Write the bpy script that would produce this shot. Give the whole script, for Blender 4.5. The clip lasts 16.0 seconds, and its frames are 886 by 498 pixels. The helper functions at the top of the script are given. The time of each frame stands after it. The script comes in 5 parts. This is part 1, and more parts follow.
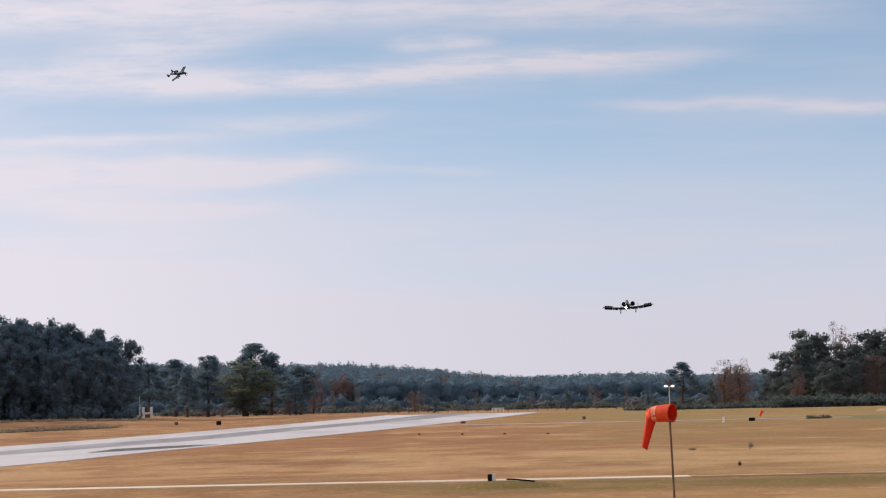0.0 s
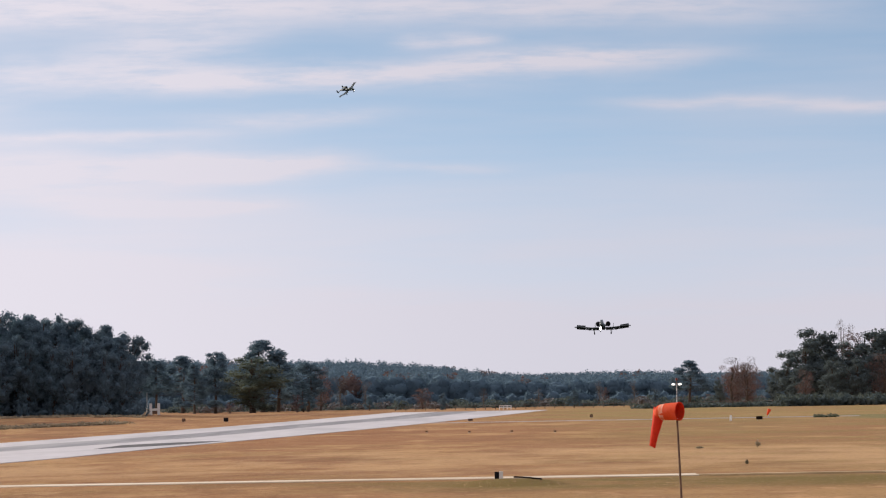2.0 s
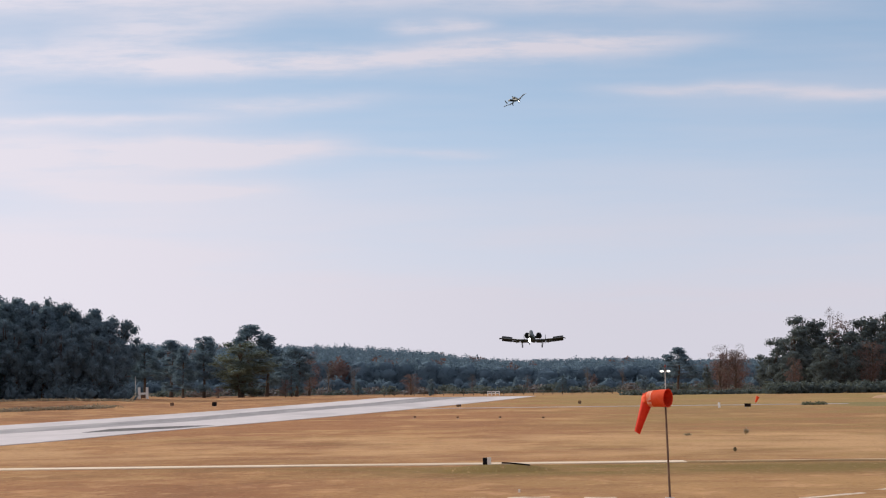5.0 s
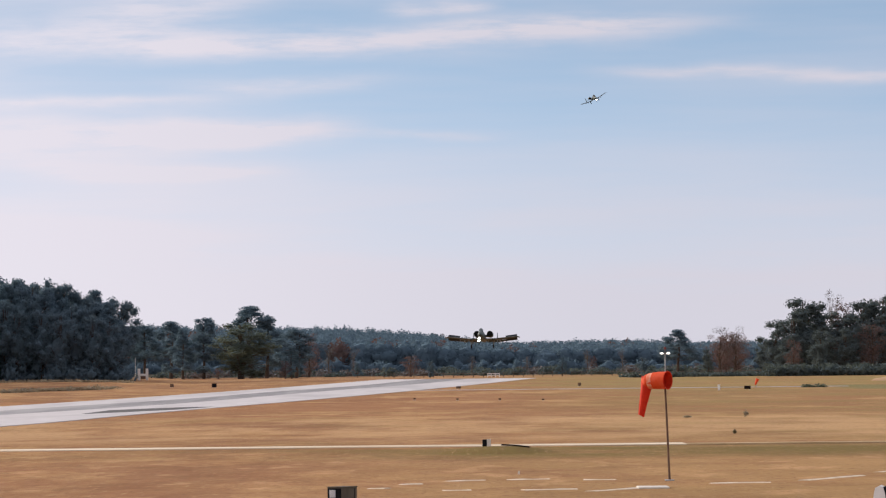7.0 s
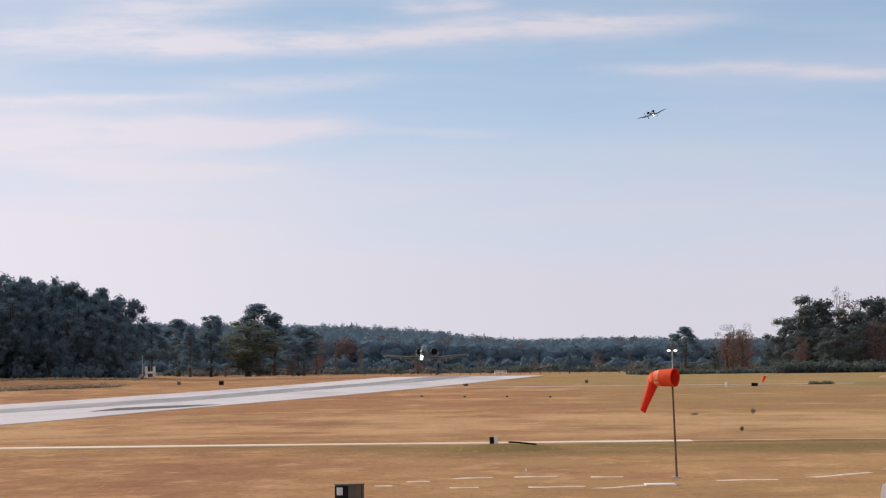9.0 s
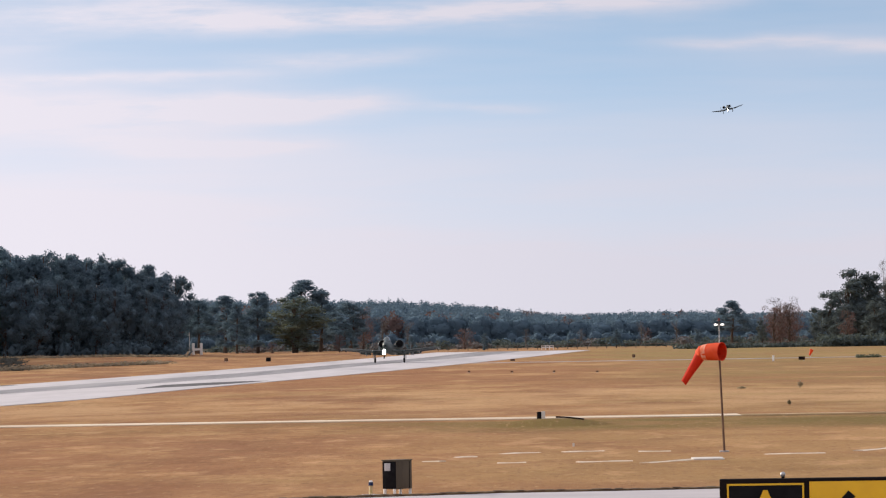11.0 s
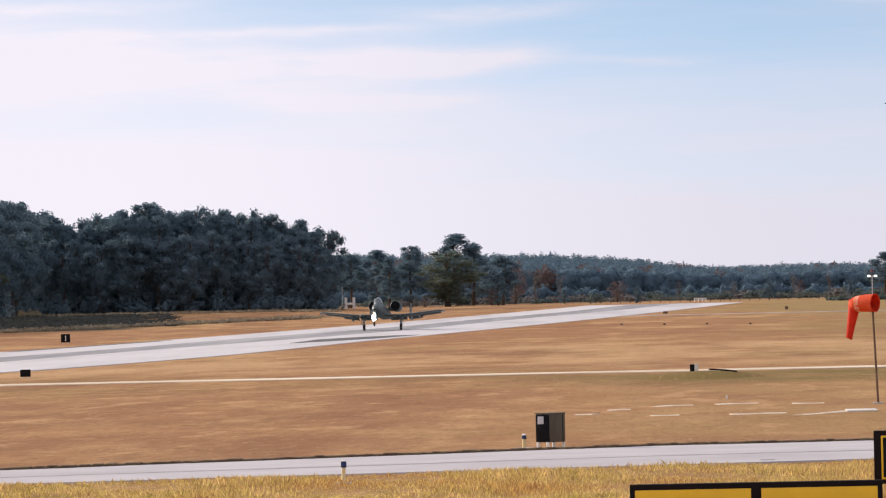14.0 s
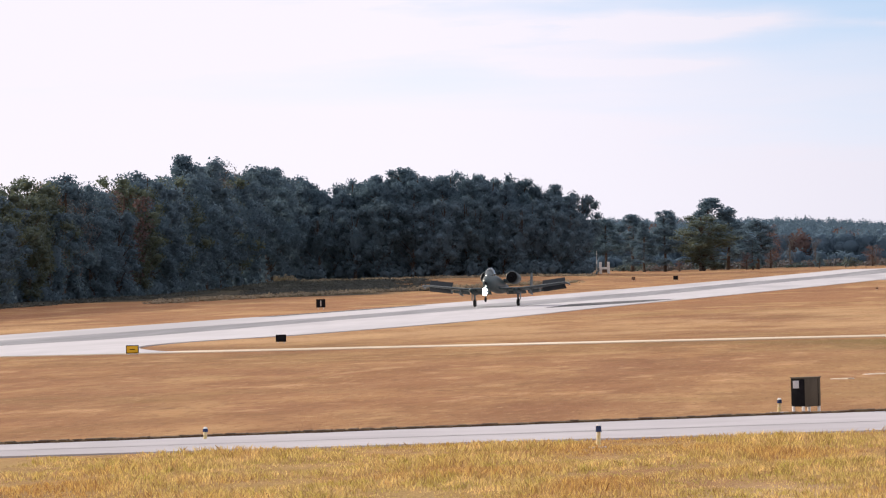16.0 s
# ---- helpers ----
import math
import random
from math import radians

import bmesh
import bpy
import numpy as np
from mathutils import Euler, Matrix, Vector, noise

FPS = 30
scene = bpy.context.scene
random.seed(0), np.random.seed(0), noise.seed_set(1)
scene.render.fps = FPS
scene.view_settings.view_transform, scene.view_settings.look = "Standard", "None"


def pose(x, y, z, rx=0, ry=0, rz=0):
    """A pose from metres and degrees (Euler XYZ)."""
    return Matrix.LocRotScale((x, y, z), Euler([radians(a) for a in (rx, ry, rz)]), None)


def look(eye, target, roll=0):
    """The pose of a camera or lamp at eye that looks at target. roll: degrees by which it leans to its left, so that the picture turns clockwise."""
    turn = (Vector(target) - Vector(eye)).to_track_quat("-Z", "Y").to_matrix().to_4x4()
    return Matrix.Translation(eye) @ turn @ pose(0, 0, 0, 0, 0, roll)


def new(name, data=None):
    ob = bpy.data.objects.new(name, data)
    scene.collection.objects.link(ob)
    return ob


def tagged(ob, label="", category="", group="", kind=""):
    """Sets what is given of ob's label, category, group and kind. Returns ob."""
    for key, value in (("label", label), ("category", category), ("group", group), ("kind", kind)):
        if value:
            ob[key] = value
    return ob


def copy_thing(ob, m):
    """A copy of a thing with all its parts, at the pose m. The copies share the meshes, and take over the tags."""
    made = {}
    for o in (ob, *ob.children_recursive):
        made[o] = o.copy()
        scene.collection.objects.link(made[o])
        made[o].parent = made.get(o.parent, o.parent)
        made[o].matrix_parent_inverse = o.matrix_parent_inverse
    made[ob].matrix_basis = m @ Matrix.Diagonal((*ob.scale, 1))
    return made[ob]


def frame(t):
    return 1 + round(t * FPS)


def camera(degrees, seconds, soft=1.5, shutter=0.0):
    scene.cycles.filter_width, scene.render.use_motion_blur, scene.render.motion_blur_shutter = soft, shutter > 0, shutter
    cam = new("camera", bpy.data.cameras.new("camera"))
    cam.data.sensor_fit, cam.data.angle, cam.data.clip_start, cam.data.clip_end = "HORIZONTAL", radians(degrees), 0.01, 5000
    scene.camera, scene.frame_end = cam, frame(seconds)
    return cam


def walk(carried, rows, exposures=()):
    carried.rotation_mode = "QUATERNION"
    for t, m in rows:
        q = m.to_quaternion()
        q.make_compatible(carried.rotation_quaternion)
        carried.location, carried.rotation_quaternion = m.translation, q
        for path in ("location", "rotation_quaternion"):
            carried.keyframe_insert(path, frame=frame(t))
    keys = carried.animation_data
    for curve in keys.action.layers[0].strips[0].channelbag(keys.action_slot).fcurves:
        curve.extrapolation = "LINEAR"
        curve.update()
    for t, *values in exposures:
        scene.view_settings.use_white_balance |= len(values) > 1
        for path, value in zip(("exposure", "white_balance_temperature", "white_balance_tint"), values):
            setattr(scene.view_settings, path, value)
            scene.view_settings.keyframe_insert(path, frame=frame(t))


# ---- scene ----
# camera: one stand on the spectators' bank, panning by hand (yaw to the right, pitch up, lean)
cam = camera(10.073, 16.0, soft=1.2)
EYE = Vector((0.0, 0.0, 5.2))
PAN = [
    (0, 0.0, 1.693, 1.2), (0.5, -0.006, 1.725, 1.11), (1, -0.026, 1.729, 1.05), (1.5, -0.065, 1.706, 1.05),
    (2, -0.09, 1.665, 1.0), (2.5, -0.085, 1.632, 0.95), (3, -0.056, 1.602, 0.88), (3.5, -0.006, 1.582, 0.85),
    (6, 0.03, 1.399, 0.59), (6.5, 0.036, 1.337, 0.57), (7, 0.027, 1.292, 0.59), (7.5, 0.014, 1.267, 0.63),
    (8, 0.004, 1.273, 0.63), (10.5, -0.386, 1.125, 0.84), (11, -0.585, 0.99, 0.95), (11.5, -0.777, 0.847, 1.0),
    (12, -0.953, 0.734, 1.05), (12.5, -1.149, 0.633, 1.1), (13, -1.432, 0.569, 1.2), (13.5, -1.827, 0.52, 1.25),
    (14, -2.328, 0.493, 1.28), (14.5, -2.96, 0.461, 1.35), (15, -3.704, 0.393, 1.39), (15.5, -4.48, 0.298, 1.44),
    (16, -5.236, 0.157, 1.42)]


def aim(yaw, pitch, lean):
    a, p = radians(yaw), radians(pitch)
    way = Vector((math.sin(a) * math.cos(p), math.cos(a) * math.cos(p), math.sin(p)))
    return look(EYE, EYE + way * 100, -lean)


walk(cam, [(t, aim(a, p, r)) for t, a, p, r in PAN],
     exposures=[(0, 0.11), (8, 0.14), (10.5, 0.17), (11.5, 0.25), (13, 0.30), (14.5, 0.34), (16, 0.41)])

# ---- world, sun ----
SUN_AZ, SUN_EL = -54.0, 16.0            # degrees right of +Y (negative: to the left), above the horizon
world = bpy.data.worlds.new("sky")
scene.world = world
world.use_nodes = True


def node(tree, kind, values=None, **attributes):
    n = tree.nodes.new(kind)
    for key, value in attributes.items():
        setattr(n, key, value)
    for key, value in (values or {}).items():
        n.inputs[key].default_value = value
    return n


class Maths:
    """Short hand for chains of math nodes in one node tree."""

    def __init__(self, tree):
        self.tree = tree

    def __call__(self, op, a, b=0.0, c=0.0, clamp=False):
        n = node(self.tree, "ShaderNodeMath", operation=op, use_clamp=clamp)
        for i, v in enumerate((a, b, c)):
            if isinstance(v, (int, float)):
                n.inputs[i].default_value = v
            else:
                self.tree.links.new(v, n.inputs[i])
        return n.outputs[0]


def smooth_between(tree, value, low, high, lo_out=0.0, hi_out=1.0):
    n = node(tree, "ShaderNodeMapRange", interpolation_type="SMOOTHSTEP")
    tree.links.new(value, n.inputs[0])
    for i, v in enumerate((low, high, lo_out, hi_out)):
        n.inputs[i + 1].default_value = v
    return n.outputs[0]


def make_sky():
    t = world.node_tree
    for n in list(t.nodes):
        t.nodes.remove(n)
    L, m = t.links.new, Maths(t)
    sky = node(t, "ShaderNodeTexSky", sky_type="NISHITA", sun_disc=False, sun_elevation=radians(SUN_EL),
               sun_rotation=radians(SUN_AZ), air_density=1.0, dust_density=1.2, ozone_density=2.4)
    blue = node(t, "ShaderNodeVectorMath", operation="MULTIPLY")
    L(sky.outputs[0], blue.inputs[0])
    blue.inputs[1].default_value = SKY
    co = node(t, "ShaderNodeTexCoord")
    xyz = node(t, "ShaderNodeSeparateXYZ")
    L(co.outputs["Generated"], xyz.inputs[0])
    # elevation stretched to fit the view: the deep blue reaches low down
    high = node(t, "ShaderNodeCombineXYZ")
    L(xyz.outputs[0], high.inputs[0])
    L(xyz.outputs[1], high.inputs[1])
    L(m("ADD", m("MULTIPLY", xyz.outputs[2], 5.0), 0.16), high.inputs[2])
    norm = node(t, "ShaderNodeVectorMath", operation="NORMALIZE")
    L(high.outputs[0], norm.inputs[0])
    L(norm.outputs[0], sky.inputs[0])
    far = m("MAXIMUM", xyz.outputs[1], 0.05)
    k, e = m("DIVIDE", xyz.outputs[0], far), m("DIVIDE", xyz.outputs[2], far)

    def streak(sx, sz, detail, seed, rough=0.55):
        v = node(t, "ShaderNodeCombineXYZ")
        L(m("MULTIPLY", k, sx), v.inputs[0])
        L(m("MULTIPLY", e, sz), v.inputs[2])
        v.inputs[1].default_value = seed
        n = node(t, "ShaderNodeTexNoise", {"Scale": 1.0, "Detail": detail, "Roughness": rough})
        L(v.outputs[0], n.inputs["Vector"])
        return n.outputs[0]

    wobble = m("SUBTRACT", streak(34, 90, 4, 3.0), 0.5)
    fine = streak(48, 330, 7, 7.0, 0.62)
    broad = streak(7, 70, 4, 11.0)
    total = None
    # long thin cirrus bands: height, slope, thickness, from, to, soft ends, weight
    for e0, slope, w, k0, k1, ends, amp in (
            (0.0770, -0.01, 0.0036, -0.20, 0.07, 0.03, 0.62), (0.0830, 0.0, 0.0040, -0.10, 0.10, 0.04, 0.40),
            (0.0700, 0.06, 0.0040, -0.098, -0.048, 0.016, 0.62), (0.0735, 0.04, 0.0030, -0.07, -0.038, 0.012, 0.40),
            (0.0707, 0.0, 0.0013, -0.009, 0.010, 0.005, 0.75), (0.0649, 0.030, 0.0026, -0.060, 0.042, 0.022, 0.90),
            (0.0668, 0.02, 0.0018, 0.0, 0.055, 0.02, 0.40), (0.0588, -0.030, 0.0012, 0.036, 0.13, 0.015, 0.60),
            (0.0560, 0.02, 0.0017, -0.048, -0.014, 0.012, 0.48), (0.0524, 0.0, 0.0012, -0.12, -0.045, 0.02, 0.40),
            (0.0466, 0.010, 0.0023, -0.062, -0.022, 0.012, 0.78), (0.0455, 0.0, 0.0044, -0.20, -0.052, 0.03, 0.45),
            (0.0452, 0.0, 0.0010, -0.02, 0.008, 0.012, 0.35), (0.0374, -0.02, 0.0015, -0.078, -0.036, 0.014, 0.48),
            (0.0520, 0.02, 0.0070, -0.32, -0.13, 0.05, 0.5), (0.0585, 0.0, 0.0016, -0.22, -0.10, 0.03, 0.4)):
        d = m("SUBTRACT", m("SUBTRACT", e, e0), m("MULTIPLY", k, slope))
        d = m("ADD", d, m("MULTIPLY", wobble, 0.0042))
        d = m("DIVIDE", d, w)
        bell = m("EXPONENT", m("MULTIPLY", m("MULTIPLY", d, d), -1.0))
        span = m("MULTIPLY", smooth_between(t, k, k0 - ends, k0 + ends), smooth_between(t, k, k1 - ends, k1 + ends, 1.0, 0.0))
        one = m("MULTIPLY", m("MULTIPLY", bell, span), amp)
        total = one if total is None else m("ADD", total, one)
    bands = m("MULTIPLY", total, smooth_between(t, fine, 0.3, 0.62, 0.42, 1.0))
    veil = m("MULTIPLY", smooth_between(t, broad, 0.3, 0.7), 0.30)
    low = smooth_between(t, e, 0.0, 0.066, 0.95, 0.0)                  # milky air near the horizon
    west = smooth_between(t, k, 0.0, -0.17, 0.0, 0.46)                  # towards the sun the veil thickens
    fill_cloud = smooth_between(t, m("ABSOLUTE", e), 0.085, 0.35, 0.0, 0.72)   # unseen thin cloud outside the view, added to brighten the shaded woods
    cover = m("ADD", m("ADD", bands, m("ADD", veil, 0.03)), m("ADD", m("ADD", low, fill_cloud), west), clamp=True)
    cover = m("MINIMUM", cover, 0.97)
    sunward = smooth_between(t, k, 0.05, -0.11)
    tone = node(t, "ShaderNodeMix", data_type="RGBA")
    tone.inputs["A"].default_value = (*CLOUD, 1)
    tone.inputs["B"].default_value = (*CLOUD_SUN, 1)
    L(sunward, tone.inputs["Factor"])
    mix = node(t, "ShaderNodeMix", data_type="RGBA")
    L(cover, mix.inputs["Factor"])
    L(blue.outputs[0], mix.inputs["A"])
    L(tone.outputs["Result"], mix.inputs["B"])
    bg = node(t, "ShaderNodeBackground", {"Strength": 1.0})
    L(mix.outputs["Result"], bg.inputs[0])
    L(bg.outputs[0], node(t, "ShaderNodeOutputWorld").inputs[0])


SKY, CLOUD, CLOUD_SUN = (0.200, 0.196, 0.176), (0.612, 0.588, 0.662), (0.745, 0.700, 0.770)
make_sky()
sun_data = bpy.data.lights.new("sun", "SUN")
sun_data.energy, sun_data.angle, sun_data.color = 4.0, radians(0.6), (1.0, 0.87, 0.72)
sun = new("sun", sun_data)
_a, _e = radians(SUN_AZ), radians(SUN_EL)
sun.matrix_basis = look((0, 0, 60), Vector((0, 0, 60)) - 100 * Vector((math.sin(_a) * math.cos(_e), math.cos(_a) * math.cos(_e), math.sin(_e))))

# ---- materials ----


def material(name, base, rough=0.8, metal=0.0, other=None, grain=8.0, stretch=(1, 1, 1), spots=None, bump=0.0,
             bump_scale=None, island=0.0, glow=0.0, ob_random=0.0, through_light=0.0, specular=0.3, spot_at=(0.45, 0.65), haze_sheen=0.0):
    """Two scales of variation: grain between base and other, and wider stains of the colour spots."""
    mat = bpy.data.materials.new(name)
    mat.use_nodes = True
    t = mat.node_tree
    L = t.links.new
    b = t.nodes["Principled BSDF"]
    b.inputs["Roughness"].default_value, b.inputs["Metallic"].default_value = rough, metal
    b.inputs["Specular IOR Level"].default_value = specular
    if haze_sheen:                             # blue sheen painted on leaves and needles in place of haze
        b.inputs["Sheen Weight"].default_value, b.inputs["Sheen Roughness"].default_value = haze_sheen, 0.6
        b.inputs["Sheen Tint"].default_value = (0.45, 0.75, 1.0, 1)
    co = node(t, "ShaderNodeTexCoord")
    mp = node(t, "ShaderNodeMapping", {"Scale": stretch})
    L(co.outputs["Object"], mp.inputs[0])
    n1 = node(t, "ShaderNodeTexNoise", {"Scale": grain, "Detail": 5.0, "Roughness": 0.6})
    L(mp.outputs[0], n1.inputs["Vector"])
    mix = node(t, "ShaderNodeMix", data_type="RGBA")
    mix.inputs["A"].default_value = (*base, 1)
    mix.inputs["B"].default_value = (*(other or [c * 0.75 for c in base]), 1)
    L(smooth_between(t, n1.outputs[0], 0.3, 0.7), mix.inputs["Factor"])
    colour = mix.outputs["Result"]
    if spots:
        n2 = node(t, "ShaderNodeTexNoise", {"Scale": grain * 0.17, "Detail": 4.0, "Roughness": 0.6})
        L(mp.outputs[0], n2.inputs["Vector"])
        mx = node(t, "ShaderNodeMix", data_type="RGBA")
        L(smooth_between(t, n2.outputs[0], *spot_at), mx.inputs["Factor"])
        L(colour, mx.inputs["A"])
        mx.inputs["B"].default_value = (*spots, 1)
        colour = mx.outputs["Result"]
    for amount, source in ((island, "ShaderNodeNewGeometry"), (ob_random, "ShaderNodeObjectInfo")):
        if amount:
            g = node(t, source)
            h = node(t, "ShaderNodeHueSaturation")
            out = g.outputs["Random Per Island"] if "Geometry" in source else g.outputs["Random"]
            mr = node(t, "ShaderNodeMapRange", {3: 1 - amount, 4: 1 + amount})
            L(out, mr.inputs[0])
            L(mr.outputs[0], h.inputs["Value"])
            mh = node(t, "ShaderNodeMapRange", {3: 0.5 - 0.05 * amount, 4: 0.5 + 0.05 * amount})
            L(out, mh.inputs[0])
            L(mh.outputs[0], h.inputs["Hue"])
            L(colour, h.inputs["Color"])
            colour = h.outputs[0]
    L(colour, b.inputs["Base Color"])
    if bump:
        nb = node(t, "ShaderNodeTexNoise", {"Scale": bump_scale or grain * 3, "Detail": 4.0})
        L(mp.outputs[0], nb.inputs["Vector"])
        bp = node(t, "ShaderNodeBump", {"Strength": bump, "Distance": 0.02})
        L(nb.outputs[0], bp.inputs["Height"])
        L(bp.outputs[0], b.inputs["Normal"])
    if glow:
        b.inputs["Emission Color"].default_value = (1, 0.97, 0.9, 1)
        b.inputs["Emission Strength"].default_value = glow
    if through_light:
        tr = node(t, "ShaderNodeBsdfTranslucent")
        L(colour, tr.inputs[0])
        ms = node(t, "ShaderNodeMixShader", {0: through_light})
        L(b.outputs[0], ms.inputs[1])
        L(tr.outputs[0], ms.inputs[2])
        L(ms.outputs[0], t.nodes["Material Output"].inputs[0])
    return mat


def field_material():
    """Dormant golden turf with rusty, pale and greener drifts, mown in long swathes."""
    mat = bpy.data.materials.new("dry_turf")
    mat.use_nodes = True
    t = mat.node_tree
    L, m = t.links.new, Maths(t)
    b = t.nodes["Principled BSDF"]
    b.inputs["Roughness"].default_value = 0.95
    b.inputs["Specular IOR Level"].default_value = 0.1
    co = node(t, "ShaderNodeTexCoord")
    xyz = node(t, "ShaderNodeSeparateXYZ")
    L(co.outputs["Object"], xyz.inputs[0])

    def drift(sx, sy, detail=5.0, seed=0.0, rough=0.6):
        mp = node(t, "ShaderNodeMapping", {"Scale": (sx, sy, 1), "Location": (seed, seed * 1.7, seed)})
        L(co.outputs["Object"], mp.inputs[0])
        n = node(t, "ShaderNodeTexNoise", {"Scale": 1.0, "Detail": detail, "Roughness": rough})
        L(mp.outputs[0], n.inputs["Vector"])
        return n.outputs[0]

    def over(colour, tint, factor):
        mx = node(t, "ShaderNodeMix", data_type="RGBA")
        if isinstance(colour, tuple):
            mx.inputs["A"].default_value = (*colour, 1)
        else:
            L(colour, mx.inputs["A"])
        mx.inputs["B"].default_value = (*[v * f for v, f in zip(tint, (0.90, 0.84, 0.79))], 1)
        L(factor, mx.inputs["Factor"])
        return mx.outputs["Result"]

    y = xyz.outputs[1]
    c = over((0.42, 0.228, 0.102), (0.36, 0.195, 0.092), smooth_between(t, drift(0.22, 0.06, 7, 1.0), 0.4, 0.6))
    c = over(c, (0.58, 0.375, 0.185), m("MULTIPLY", smooth_between(t, drift(0.16, 0.03, 8, 5.0), 0.46, 0.66), 0.75))
    c = over(c, (0.29, 0.145, 0.075), m("MULTIPLY", smooth_between(t, drift(0.06, 0.016, 7, 9.0), 0.48, 0.62), 0.8))
    rightfar = m("MULTIPLY", smooth_between(t, xyz.outputs[0], 15, 45), smooth_between(t, y, 475, 670))
    c = over(c, (0.27, 0.23, 0.095), m("MULTIPLY", rightfar, smooth_between(t, drift(0.03, 0.012, 4, 21.0), 0.38, 0.6, 0.0, 0.8)))
    c = over(c, (0.12, 0.085, 0.05), m("MULTIPLY", smooth_between(t, drift(0.6, 0.2, 4, 25.0), 0.6, 0.78), 0.5))
    c = over(c, (0.25, 0.13, 0.06), m("MULTIPLY", smooth_between(t, drift(0.9, 0.22, 6, 31.0), 0.5, 0.68), 0.45))
    c = over(c, (0.56, 0.38, 0.19), m("MULTIPLY", smooth_between(t, drift(1.3, 0.3, 6, 37.0), 0.54, 0.7), 0.4))
    c = over(c, (0.30, 0.17, 0.085), m("MULTIPLY", smooth_between(t, drift(0.38, 0.11, 7, 51.0, 0.7), 0.5, 0.64), 0.55))
    c = over(c, (0.62, 0.43, 0.23), m("MULTIPLY", smooth_between(t, drift(0.42, 0.10, 7, 57.0, 0.7), 0.54, 0.7), 0.35))
    c = over(c, (0.26, 0.20, 0.075), m("MULTIPLY", smooth_between(t, drift(0.045, 0.03, 5, 61.0), 0.5, 0.66), 0.3))
    c = over(c, (0.37, 0.265, 0.115), m("MULTIPLY", smooth_between(t, xyz.outputs[0], -5, 40, 0.0, 0.55), smooth_between(t, drift(0.05, 0.02, 5, 71.0), 0.3, 0.6, 0.35, 1.0)))
    # long belts across the field: rusty stubble far out, bleached straw nearer, dull olive to the east
    def belt(y0, y1, soft, sx, sy, seed, lo, hi, most):
        f = m("MULTIPLY", smooth_between(t, y, y0 - soft, y0 + soft), smooth_between(t, y, y1 - soft, y1 + soft, 1.0, 0.0))
        return m("MULTIPLY", m("MULTIPLY", f, smooth_between(t, drift(sx, sy, 6, seed), lo, hi)), most)

    c = over(c, (0.34, 0.165, 0.085), belt(520, 800, 40, 0.040, 0.013, 103.0, 0.36, 0.60, 0.55))
    c = over(c, (0.64, 0.44, 0.235), belt(345, 505, 22, 0.09, 0.024, 107.0, 0.36, 0.62, 0.70))
    c = over(c, (0.34, 0.165, 0.085), m("MULTIPLY", smooth_between(t, xyz.outputs[0], -12, 4, 1.0, 0.35), belt(168, 272, 14, 0.16, 0.06, 113.0, 0.42, 0.60, 0.5)))
    c = over(c, (0.50, 0.335, 0.15), m("MULTIPLY", smooth_between(t, xyz.outputs[0], -14, 6, 0.0, 0.7), belt(170, 268, 14, 0.14, 0.07, 151.0, 0.30, 0.58, 0.8)))
    c = over(c, (0.70, 0.46, 0.25), belt(172, 300, 12, 0.32, 0.09, 117.0, 0.54, 0.68, 0.50))
    c = over(c, (0.66, 0.45, 0.22), belt(380, 900, 30, 0.08, 0.022, 121.0, 0.54, 0.66, 0.50))
    olive = m("MULTIPLY", smooth_between(t, xyz.outputs[0], 4, 34), belt(330, 1250, 40, 0.025, 0.02, 127.0, 0.44, 0.62, 0.60))
    c = over(c, (0.30, 0.225, 0.085), olive)
    c = over(c, (0.32, 0.27, 0.10), m("MULTIPLY", smooth_between(t, xyz.outputs[0], -2, 14), belt(880, 1150, 25, 0.05, 0.02, 131.0, 0.40, 0.62, 0.6)))
    c = over(c, (0.19, 0.215, 0.095), m("MULTIPLY", smooth_between(t, xyz.outputs[0], 62, 72), belt(815, 900, 12, 0.05, 0.02, 141.0, 0.3, 0.5, 0.8)))
    # thin dark line along the near edge of the eastern strip
    dark_line = m("MULTIPLY", smooth_between(t, xyz.outputs[0], 7, 13), belt(306.5, 309.5, 0.9, 0.2, 0.2, 137.0, 0.25, 0.5, 0.85))
    c = over(c, (0.10, 0.07, 0.035), dark_line)
    # greener turf in the swale by the taxiway, and on the near verge
    green = m("MULTIPLY", smooth_between(t, y, 262, 280), smooth_between(t, y, 300, 312, 1.0, 0.0))
    green = m("MULTIPLY", green, smooth_between(t, drift(0.12, 0.06, 5, 13.0), 0.3, 0.6, 0.35, 1.0))
    verge = m("MULTIPLY", smooth_between(t, y, 140, 150, 1.0, 0.0), smooth_between(t, drift(0.25, 0.1, 5, 17.0), 0.35, 0.65, 0.2, 0.9))
    green = m("MULTIPLY", green, smooth_between(t, xyz.outputs[0], -14, 4, 0.12, 1.0))
    c = over(c, (0.215, 0.165, 0.055), green)
    c = over(c, (0.50, 0.36, 0.15), verge)
    c = over(c, (0.22, 0.12, 0.06), m("MULTIPLY", smooth_between(t, drift(3.4, 0.5, 6, 81.0, 0.7), 0.52, 0.66), 0.5))
    c = over(c, (0.66, 0.46, 0.25), m("MULTIPLY", smooth_between(t, drift(2.6, 0.4, 6, 87.0, 0.7), 0.55, 0.7), 0.5))
    bare = m("MULTIPLY", smooth_between(t, y, 108, 118, 1.0, 0.0), smooth_between(t, xyz.outputs[0], -6, -1))
    c = over(c, (0.60, 0.46, 0.31), m("MULTIPLY", bare, smooth_between(t, drift(0.5, 0.2, 5, 41.0), 0.35, 0.55)))
